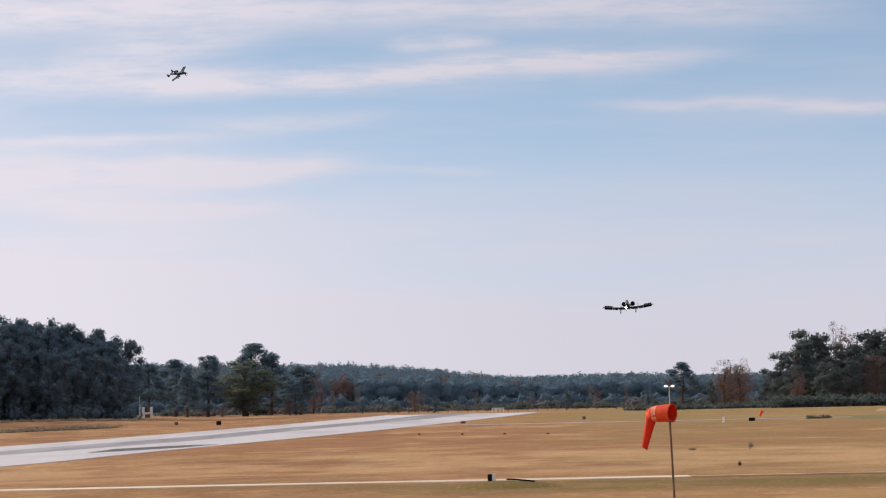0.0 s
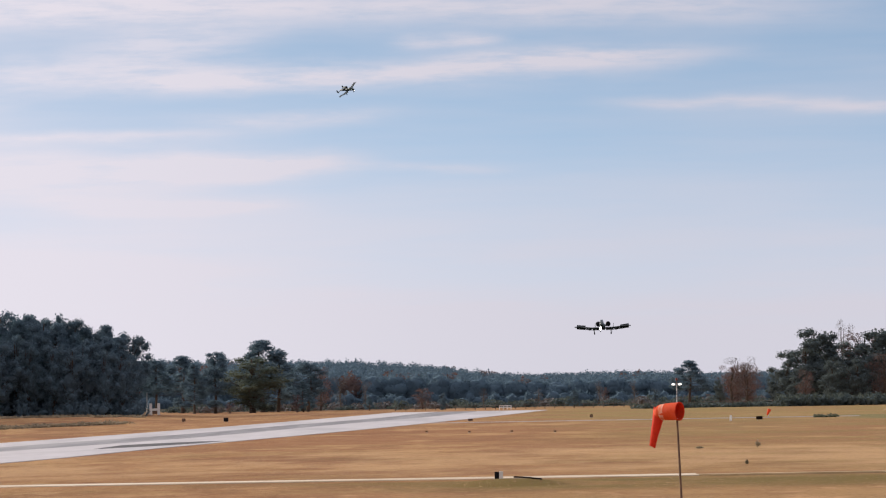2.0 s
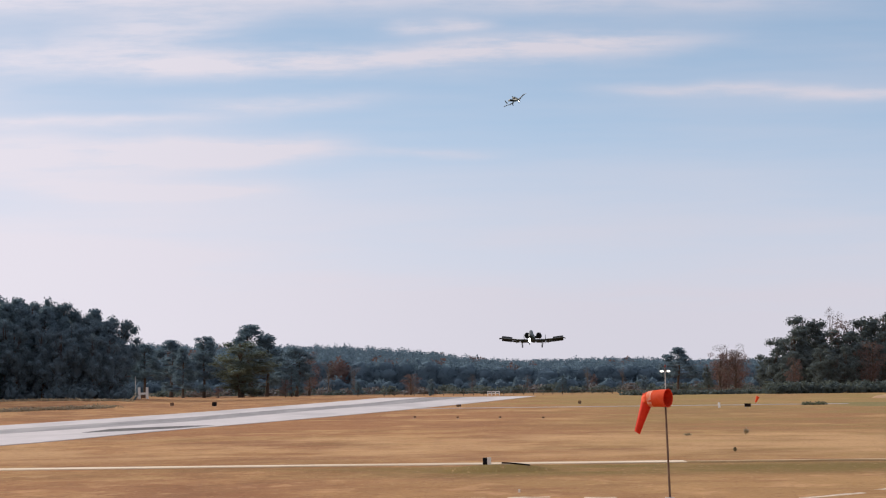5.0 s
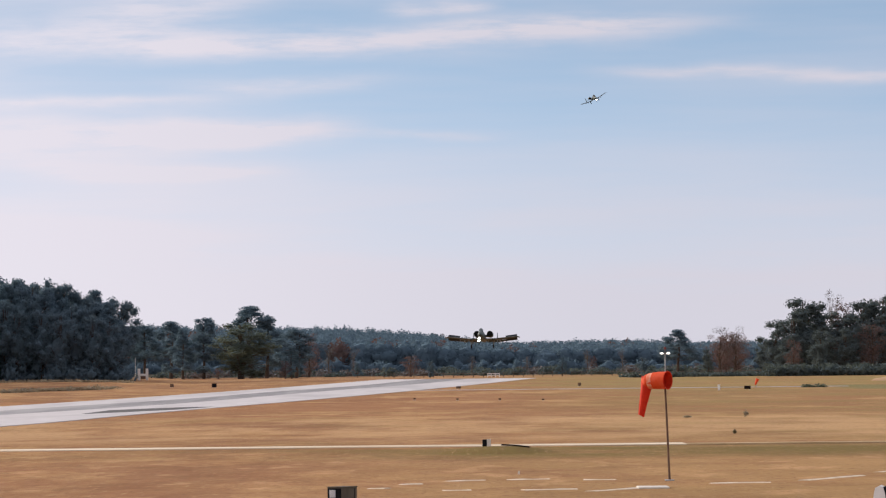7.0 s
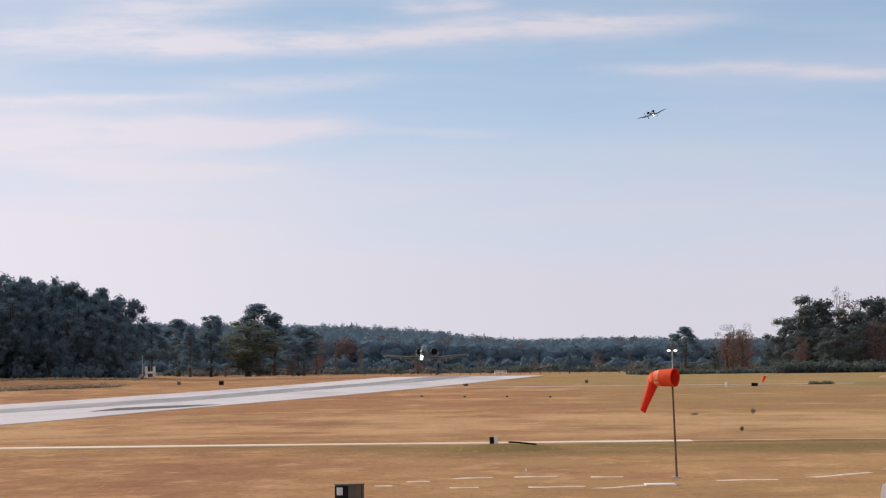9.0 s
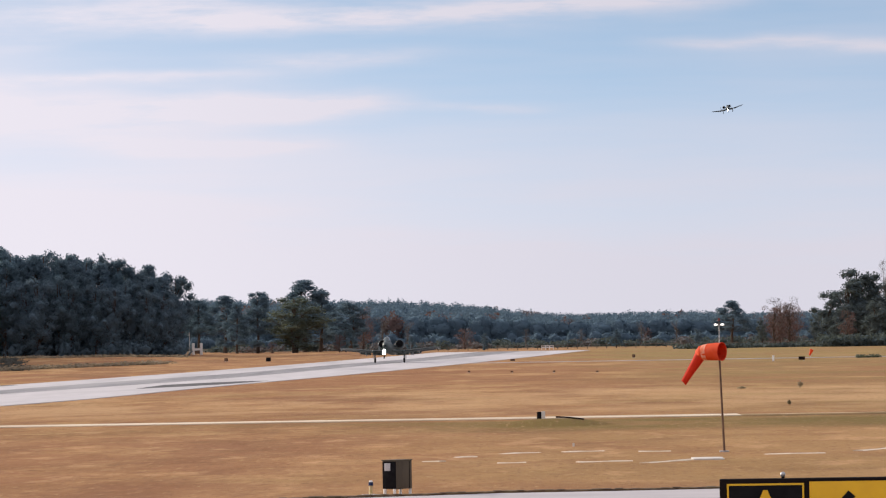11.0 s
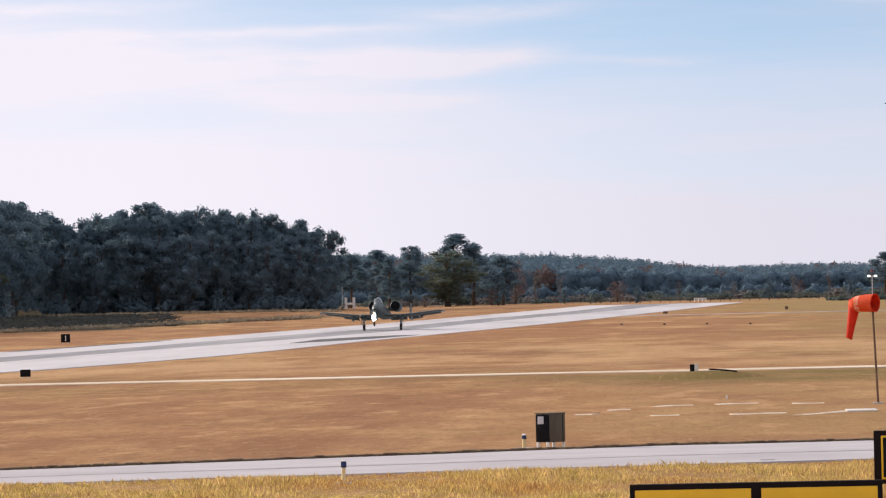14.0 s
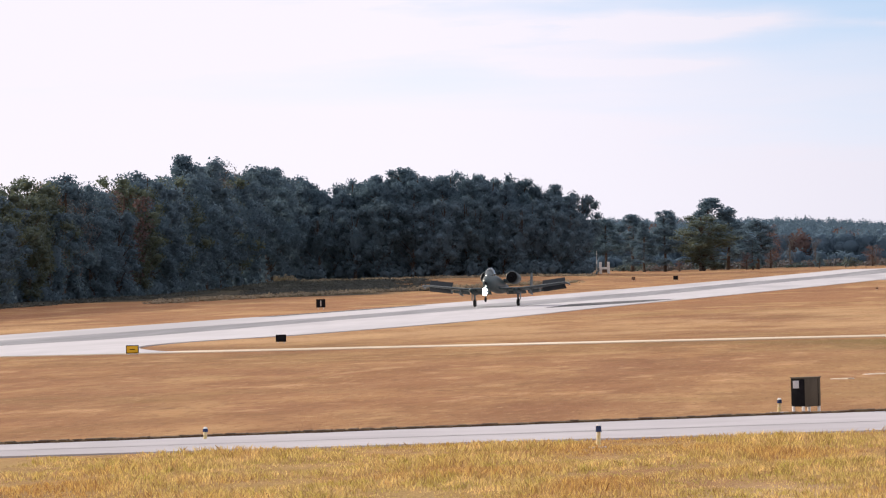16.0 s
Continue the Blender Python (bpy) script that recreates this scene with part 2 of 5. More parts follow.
    # woodland floor far off; the same tint paints the wood's shade on the bay
    litter_shade = (0.06, 0.058, 0.042)
    c = over(c, litter_shade, smooth_between(t, y, 1275, 1390))
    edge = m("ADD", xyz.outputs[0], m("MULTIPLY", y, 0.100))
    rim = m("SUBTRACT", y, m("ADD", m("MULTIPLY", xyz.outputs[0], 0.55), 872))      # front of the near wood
    # bay before the wood: its shade is painted dark here
    c = over(c, litter_shade, m("MULTIPLY", smooth_between(t, edge, -6, 2, 1.0, 0.0), smooth_between(t, rim, -10, 4)))
    c = over(c, litter_shade, m("MULTIPLY", smooth_between(t, m("ADD", xyz.outputs[0], m("MULTIPLY", y, 0.0605)), -3, 2, 1.0, 0.0), smooth_between(t, y, 1114, 1122)))
    L(c, b.inputs["Base Color"])
    bp = node(t, "ShaderNodeBump", {"Strength": 0.9, "Distance": 0.3})
    L(drift(1.7, 1.1, 9, 3.0, 0.7), bp.inputs["Height"])
    L(bp.outputs[0], b.inputs["Normal"])
    return mat


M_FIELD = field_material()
M_RUNWAY = material("weathered_concrete", (0.58, 0.56, 0.57), 0.85, grain=0.35, other=(0.52, 0.505, 0.51), stretch=(1, 0.12, 1), spots=(0.44, 0.43, 0.44), bump=0.1)
M_RUBBER = material("rubbered_concrete", (0.20, 0.20, 0.21), 0.8, grain=0.5, other=(0.28, 0.28, 0.29), stretch=(1, 0.06, 1), spots=(0.34, 0.34, 0.345))
M_PATCH = material("asphalt_patch", (0.06, 0.06, 0.065), 0.85, grain=0.6, other=(0.10, 0.10, 0.10), stretch=(1, 0.2, 1))
M_TAXI = material("taxiway_concrete", (0.50, 0.475, 0.485), 0.85, grain=0.7, other=(0.44, 0.42, 0.43), stretch=(0.5, 0.6, 1), spots=(0.40, 0.38, 0.39), bump=0.1)
M_SEAM = material("joint_tar", (0.27, 0.26, 0.265), 0.9, grain=1.2, other=(0.40, 0.385, 0.39))
M_WHITE = material("faded_white_paint", (0.72, 0.68, 0.62), 0.7, grain=3.0, other=(0.55, 0.51, 0.45))
M_BLACK = material("black_panel", (0.008, 0.008, 0.010), 0.85, grain=5.0, other=(0.013, 0.013, 0.015), specular=0.08)
M_YELLOW = material("sign_yellow", (0.78, 0.47, 0.02), 0.4, grain=4.0, other=(0.72, 0.42, 0.02))
M_FRAME = material("dark_bronze_frame", (0.014, 0.010, 0.010), 0.85, 0.0, grain=6.0, specular=0.08)
M_TAN = material("weathered_tan_metal", (0.115, 0.094, 0.066), 0.75, 0.0, grain=3.0, other=(0.085, 0.070, 0.050), stretch=(1, 1, 0.3))
M_PAPER = material("pale_label", (0.55, 0.56, 0.58), 0.6, grain=20.0)
M_GALV = material("galvanised_steel", (0.5, 0.5, 0.5), 0.45, 0.6, grain=6.0)
M_RUSTPOLE = material("rusty_pole", (0.20, 0.12, 0.075), 0.75, 0.2, grain=4.0, other=(0.10, 0.06, 0.045), stretch=(1, 1, 0.3))
M_ORANGE = material("orange_fabric", (0.86, 0.105, 0.022), 0.75, grain=5.0, other=(0.80, 0.08, 0.018), spots=(0.86, 0.12, 0.05), through_light=0.22, bump=0.2)
# pale orange for the sun highlight painted on the sock
M_ORANGE_GLEAM = material("orange_highlight", (0.90, 0.52, 0.38), 0.7, grain=6.0, other=(0.87, 0.20, 0.08), through_light=0.2)
M_ORANGE_TAIL = material("deep_orange_fabric", (0.70, 0.042, 0.012), 0.8, grain=5.0, other=(0.60, 0.03, 0.01), through_light=0.22, bump=0.2)
M_ORANGE_IN = material("orange_lining", (0.72, 0.05, 0.014), 0.9, grain=5.0, through_light=0.3)
M_POST = material("yellowed_post", (0.62, 0.47, 0.17), 0.6, grain=9.0, other=(0.75, 0.66, 0.45))
M_BLUE = material("blue_lens", (0.012, 0.03, 0.10), 0.2, grain=8.0)
M_GREY = material("aircraft_grey", (0.030, 0.050, 0.051), 0.45, 0.0, grain=0.9, specular=0.35, other=(0.024, 0.041, 0.043), spots=(0.055, 0.080, 0.078), ob_random=0.08, bump=0.05)
# aircraft grey darkened to paint the shade on the airbrakes
M_GREYSHADE = material("aircraft_grey_in_shade", (0.013, 0.019, 0.022), 0.55, grain=1.2, other=(0.010, 0.015, 0.018))
M_GREY2 = material("aircraft_light_grey", (0.19, 0.215, 0.21), 0.35, grain=1.2, other=(0.15, 0.17, 0.17))
M_DARK = material("engine_dark", (0.009, 0.009, 0.010), 0.7, 0.0, grain=5.0, specular=0.1)
M_TYRE = material("tyre_rubber", (0.018, 0.018, 0.018), 0.85, grain=8.0)
M_STRUT = material("white_gear_strut", (0.24, 0.25, 0.25), 0.45, 0.2, grain=6.0)
M_CANOPY = material("canopy_glass", (0.09, 0.12, 0.125), 0.12, 0.0, grain=2.0, specular=0.9)
M_LAMP = material("landing_light", (1, 1, 1), 0.3, glow=40.0)
M_MAST = material("mast_light", (0.8, 0.8, 0.8), 0.4, grain=5.0, glow=1.2)
M_REDLAMP = material("red_obstruction_lamp", (0.17, 0.035, 0.03), 0.4, grain=5.0)
# weed colour darkened to paint the wood's shade on the bay
M_BAYSHADE = material("bay_shade_weeds", (0.095, 0.098, 0.085), 0.95, grain=0.35, other=(0.08, 0.088, 0.08), island=0.08, through_light=0.3, specular=0.2)
M_BARK = material("pine_bark", (0.10, 0.072, 0.052), 0.95, grain=2.0, other=(0.055, 0.042, 0.034), stretch=(1, 1, 0.25), bump=0.4)
M_PALEBARK = material("pale_bark", (0.15, 0.13, 0.11), 0.9, grain=2.0, other=(0.10, 0.088, 0.075), stretch=(1, 1, 0.25))


def foliage(name, a, b, light=0.42, haze_sheen=0.3, island=0.10):
    return material(name, a, 0.95, grain=0.35, other=b, island=island, ob_random=0.12, through_light=light, specular=0.2, haze_sheen=haze_sheen, bump=0.6, bump_scale=7.0)


# blue in the pine and oak colours stands in for haze
M_PINE = foliage("hazed_pine_needles", (0.104, 0.152, 0.178), (0.092, 0.142, 0.172))
M_LEAF = foliage("hazed_oak_leaves", (0.110, 0.154, 0.178), (0.098, 0.146, 0.175))
M_OLIVE = foliage("turning_leaves", (0.125, 0.135, 0.072), (0.095, 0.118, 0.082), 0.42, 0.3)
M_GOLD = foliage("orange_tan_leaves", (0.22, 0.14, 0.085), (0.17, 0.12, 0.08), 0.42, 0.3)
M_RUST = foliage("russet_leaves", (0.165, 0.090, 0.070), (0.120, 0.085, 0.072), 0.42, 0.3)
M_TWIG = foliage("bare_twigs", (0.16, 0.125, 0.10), (0.11, 0.09, 0.075), 0.1, 0.3)
# far leaves carry the blue of distance haze in their base colour
M_FARWOOD = foliage("hazed_woods", (0.110, 0.162, 0.205), (0.100, 0.154, 0.200), 0.42, 0.3, 0.05)
M_STRAW = material("dry_grass_blades", (0.76, 0.54, 0.25), 0.9, grain=1.2, other=(0.42, 0.33, 0.09), stretch=(1, 0.35, 1), spots=(0.56, 0.35, 0.13), island=0.4, through_light=0.35, specular=0.1)
M_HEDGE = foliage("hedge_leaves", (0.085, 0.098, 0.078), (0.070, 0.085, 0.072))
M_GROVE = foliage("grove_leaves", (0.105, 0.122, 0.108), (0.088, 0.108, 0.100))
M_SCRUB = foliage("dry_scrub", (0.27, 0.20, 0.10), (0.18, 0.145, 0.07), 0.42, 0.3)
# pale brush colour, which also paints the sunlit strip before the wood
M_PALEBRUSH = foliage("pale_sunlit_brush", (0.36, 0.30, 0.20), (0.27, 0.22, 0.14), 0.3, 0.1)

# ---- mesh helpers ----


def shade(bm, angle=40):
    for f in bm.faces:
        f.smooth = True
    for e in bm.edges:
        if len(e.link_faces) == 2 and e.calc_face_angle(0) > radians(angle):
            e.smooth = False


def link(name, bm, mat, smooth=True):
    bmesh.ops.recalc_face_normals(bm, faces=bm.faces)
    if smooth:
        shade(bm)
    me = bpy.data.meshes.new(name)
    bm.to_mesh(me)
    bm.free()
    me.materials.append(mat)
    return new(name, me)


def part(name, bm, mat, parent, label="", smooth=True):
    ob = link(name, bm, mat, smooth)
    ob.parent = parent
    if label:
        ob["label"] = label
    return ob


def empty(name, m, label, category, group=""):
    ob = new(name)
    ob.empty_display_size = 0.3
    ob.matrix_basis = m
    return tagged(ob, label, category, group)


def box(x, y, z, sx, sy, sz, bevel=0.0, bm=None, m=None):
    """A box centred on x, y with its foot at z."""
    one = bmesh.new()
    bmesh.ops.create_cube(one, size=1, matrix=Matrix.Translation((x, y, z + sz / 2)) @ Matrix.Diagonal((sx, sy, sz, 1)))
    if bevel:
        bmesh.ops.bevel(one, geom=list(one.edges), offset=bevel, segments=2, affect="EDGES", profile=0.7)
    if m is not None:
        one.transform(m)
    return merged(one, bm)


def merged(one, bm):
    if bm is None:
        return one
    me = bpy.data.meshes.new("tmp")
    one.to_mesh(me)
    one.free()
    bm.from_mesh(me)
    bpy.data.meshes.remove(me)
    return bm


def rings(rows, bm=None, caps=True):
    """Skin over rings of points, all of one length."""
    bm = bm or bmesh.new()
    vs = [[bm.verts.new(p) for p in row] for row in rows]
    n = len(rows[0])
    for a, b in zip(vs, vs[1:]):
        for i in range(n):
            bm.faces.new((a[i], a[(i + 1) % n], b[(i + 1) % n], b[i]))
    if caps:
        bm.faces.new(vs[0])
        bm.faces.new(vs[-1])
    return bm


def tube(p, q, r0, r1, n=10, bm=None, caps=True):
    p, q = Vector(p), Vector(q)
    turn = (q - p).to_track_quat("Z", "Y")
    rows = []
    for c, r in ((p, r0), (q, r1)):
        rows.append([c + turn @ Vector((r * math.cos(2 * math.pi * i / n), r * math.sin(2 * math.pi * i / n), 0)) for i in range(n)])
    return rings(rows, bm, caps)


def loft(stations, n=20, bm=None):
    """Closed sections along +Y: y, centre x, centre z, half width, half height, squareness."""
    rows = []
    for y, cx, cz, a, b, sq in stations:
        row = []
        for i in range(n):
            w = 2 * math.pi * i / n
            c, s = math.cos(w), math.sin(w)
            row.append((cx + a * math.copysign(abs(c) ** sq, c), y, cz + b * math.copysign(abs(s) ** sq, s)))
        rows.append(row)
    return rings(rows, bm)


def wing(sections, bm=None):
    """A wing panel: sections x, leading y, trailing y, z, thickness."""
    rows = []
    for x, le, te, z, th in sections:
        c = le - te
        row = []
        for f, h in ((0, 0), (0.04, 0.35), (0.15, 0.75), (0.35, 1.0), (0.65, 0.7), (1.0, 0.06), (1.0, -0.06), (0.65, -0.3), (0.35, -0.45), (0.12, -0.4), (0.03, -0.22)):
            row.append((x, le - f * c, z + h * th))
        rows.append(row)
    return rings(rows, bm)

# ---- ground, runway, taxiways ----


def rise(y):
    """Height of the airfield along the view: level by the taxiways, climbing gently to the far threshold."""
    u = y / 1080
    if y < 330:
        z = 0.0
    elif y < 400:
        z = -0.355 * (y - 330) / 70
    elif u < 1.05:
        z = 0.178 - 2.873 * u + 3.888 * u * u
    else:
        z = 1.448 + 1.08 * (u - 1.05)
    if y < 104:                                   # the spectators' bank
        s = min(1, (104 - y) / 46)
        z += 2.1 * s * s * (3 - 2 * s) + (1.3 * min(1, (58 - y) / 58) if y < 58 else 0)
    return z


RIDGE = [(-0.40, 0.011), (-0.06, 0.0080), (-0.034, 0.0078), (-0.017, 0.0071), (-0.0026, 0.0060), (0.0047, 0.0047), (0.0147, 0.0036),
         (0.0338, 0.0041), (0.0495, 0.0030), (0.0608, 0.0030), (0.12, 0.0060), (0.4, 0.0080)]
RIDGE_Y, CANOPY = 2700.0, 14.0


def ridge(k):
    return float(np.interp(k, [p[0] for p in RIDGE], [p[1] for p in RIDGE]))


def ground_z(x, y):
    z = rise(y)
    if y > 1400:
        s = min(1, (y - 1400) / (RIDGE_Y - 1400))
        top = 5.2 + ridge(x / y) * RIDGE_Y - CANOPY
        z = z * (1 - s) + max(2.0, top) * s
    if y > 920 and x < -0.05 * y:
        s = min(1, (y - 920) / 200) * min(1, (-0.05 * y - x) / 25)
        z += 0.7 * s
    return z


def strip(name, mat, rows, lift, thick=0.25, kind="structure", label="", category=""):
    """A paved strip: rows of (x0, x1, y); it follows the ground."""
    bm = bmesh.new()
    top, low = [], []
    for x0, x1, y in rows:
        z = rise(y) + lift
        top.append([bm.verts.new((x0, y, z)), bm.verts.new((x1, y, z))])
        low.append([bm.verts.new((x0, y, z - thick)), bm.verts.new((x1, y, z - thick))])
    for i in range(len(rows) - 1):
        bm.faces.new((top[i][0], top[i][1], top[i + 1][1], top[i + 1][0]))
        bm.faces.new((top[i][0], top[i + 1][0], low[i + 1][0], low[i][0]))
        bm.faces.new((top[i][1], low[i][1], low[i + 1][1], top[i + 1][1]))
    bm.faces.new((top[0][0], low[0][0], low[0][1], top[0][1]))
    bm.faces.new((top[-1][0], top[-1][1], low[-1][1], low[-1][0]))
    return tagged(link(name, bm, mat, False), label, category, kind=kind)


def make_ground():
    ys = [-400, -150, -60, -20, 0, 20, 40, 58, 64, 70, 76, 82, 88, 94, 100, 106, 120, 140, 165, 200, 240, 280, 320, 369]
    ys += list(range(400, 1500, 25)) + list(range(1500, 2800, 60)) + [3000, 3500, 4200, 4950]
    us = [-1.0, -0.6, -0.4, -0.3] + [i * 0.01 for i in range(-24, 25)] + [0.3, 0.4, 0.6, 1.0]
    bm = bmesh.new()
    grid = []
    for y in ys:
        half = max(abs(y), 320)
        grid.append([bm.verts.new((u * half * 1.0, y, ground_z(u * half, y))) for u in us])
    for a, b in zip(grid, grid[1:]):
        for i in range(len(us) - 1):
            bm.faces.new((a[i], a[i + 1], b[i + 1], b[i]))
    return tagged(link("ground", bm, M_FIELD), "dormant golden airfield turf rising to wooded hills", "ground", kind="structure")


make_ground()
M_PALEWAY = material("sunlit_concrete", (0.80, 0.70, 0.54), 0.9, grain=0.8, other=(0.70, 0.60, 0.45), stretch=(0.4, 1, 1), spots=(0.58, 0.47, 0.33))
SLOPE, NEAR, FAR = 0.0975, -89.1, -123.9


def run_x(a, y):
    return a + SLOPE * y


YS = [210, 250, 290, 308.9] + list(range(310, 340, 2)) + list(range(342, 400, 6)) + list(range(405, 1125, 15)) + [1130]
strip("runway", M_RUNWAY, [(run_x(FAR, y), run_x(NEAR, y) + 3.0 * math.exp(-((y - 470) / 75) ** 2) + (max(0, 395 - y) ** 3 * 0.0000225 if y > 309 else 0), y) for y in YS], 0.06, label="pale weathered concrete runway", category="runway")
strip("runway_rubber", M_RUBBER, [(run_x(FAR, y) + 11.0 + 0.8 * math.sin(y / 37), run_x(FAR, y) + 20.0 + 1.1 * math.sin(y / 53 + 1), y) for y in YS], 0.066, 0.02, label="dark rubber-stained wheel track along the runway", category="runway marking")
strip("runway_patch", M_PATCH, [(-40.8, -39.9, 569), (-40.4, -36.3, 584), (-40.0, -32.0, 605), (-36.3, -30.3, 621), (-31.9, -28.8, 635)], 0.072, 0.02, label="dark asphalt repair patch at the runway edge", category="pavement patch")
strip("runway_patch", M_PATCH, [(run_x(FAR, y) + 0.4, run_x(FAR, y) + 2.2, y) for y in (545, 572, 605, 632)], 0.072, 0.02, label="narrow dark asphalt strip on the runway shoulder", category="pavement patch")
# cross taxiway that meets the runway, and the near taxiway
strip("taxiway_far", M_PALEWAY, [(-60, 15, 308.9), (-60, 15, 314.6)], 0.05, label="narrow pale concrete taxiway across the field", category="taxiway")
M_DRYSTRIP = material("straw_strewn_strip", (0.58, 0.44, 0.27), 0.95, grain=0.8, other=(0.44, 0.31, 0.17), spots=(0.34, 0.24, 0.12))
strip("taxiway_far", M_DRYSTRIP, [(15, 60, 310.2), (15, 60, 312.4)], 0.05, label="overgrown strip that goes on from the taxiway", category="path")
strip("taxiway_link", M_TAXI, [(run_x(NEAR, 868) - 2, 70, 866), (run_x(NEAR, 870) - 2, 70, 871)], 0.05, label="pale taxiway joining the far runway", category="taxiway")


def near_taxi():
    bm = bmesh.new()
    xs = [-60 + 4 * i for i in range(31)]
    def edge(x, y0, wob):
        return y0 + 0.24 * x + 0.12 * math.sin(x * 0.9 + wob) + 0.08 * math.sin(x * 2.3 + wob)
    def edge_far(x):
        return 163.8 + 0.52 * x * (1 if x < 0 else 0.25) + 0.1 * math.sin(x * 1.1)
    lo = [bm.verts.new((x, edge(x, 146.2, 0), 0.05)) for x in xs]
    hi = [bm.verts.new((x, edge_far(x), 0.05)) for x in xs]
    lo2 = [bm.verts.new((x, edge(x, 146.2, 0), -0.2)) for x in xs]
    hi2 = [bm.verts.new((x, edge_far(x), -0.2)) for x in xs]
    for i in range(len(xs) - 1):
        bm.faces.new((lo[i], lo[i + 1], hi[i + 1], hi[i]))
        bm.faces.new((lo2[i], lo2[i + 1], lo[i + 1], lo[i]))
        bm.faces.new((hi2[i], hi2[i + 1], hi[i + 1], hi[i]))
    taxi = tagged(link("taxiway_near", bm, M_TAXI, False), "pale grey concrete taxiway with a dark centre seam", "taxiway", kind="structure")
    bm = bmesh.new()
    for i in range(len(xs) - 1):
        for x0, x1 in ((xs[i], xs[i + 1]),):
            a, b = (edge(x, 146.2, 0) * 0.56 + edge_far(x) * 0.44 for x in (x0, x1))
            w = 0.30 + 0.12 * math.sin(i * 1.7)
            v = [bm.verts.new(p) for p in ((x0, a - w, 0.056), (x1, b - w, 0.056), (x1, b + w, 0.056), (x0, a + w, 0.056))]
            bm.faces.new(v)
    part("seam", bm, M_SEAM, taxi, "dark tar-filled centre seam", False)
    part("drain_slot", box(3.4, 148.4, 0.045, 0.42, 0.5, 0.02, 0.0), M_SEAM, taxi, "dark drain slot")
    # dark earth lip along the far edge
    bm = bmesh.new()
    rnd = random.Random(4)
    for i in range(240):                  # unbroken low bank
        x = -58 + i * 0.5
        box(x, edge_far(x) + 0.45, 0, 0.56, 0.3, 0.105, 0, bm)
    for i in range(620):
        x = -58 + i * 0.19
        box(x, edge_far(x) + 0.2 + 0.15 * rnd.random(), 0, 0.26, 0.35 + 0.4 * rnd.random(), 0.085 + 0.05 * rnd.random(), 0, bm)
    tagged(link("turf_edge", bm, M_SCRUB_DARK, False), "dark overgrown turf lip along the taxiway", "turf", kind="stuff")


M_SCRUB_DARK = material("dark_turf_lip", (0.10, 0.07, 0.042), 0.95, grain=2.0, other=(0.16, 0.105, 0.06), island=0.25)
near_taxi()

# ---- the attack jet ----


def brake_pose(hinge, up, opened):
    """An airbrake panel swung up or down from the wing by its share of the full angle."""
    return hinge @ pose(0, 0, 0, -2 - 46 * opened if up > 0 else 4 + 20 * opened, 0, 0)


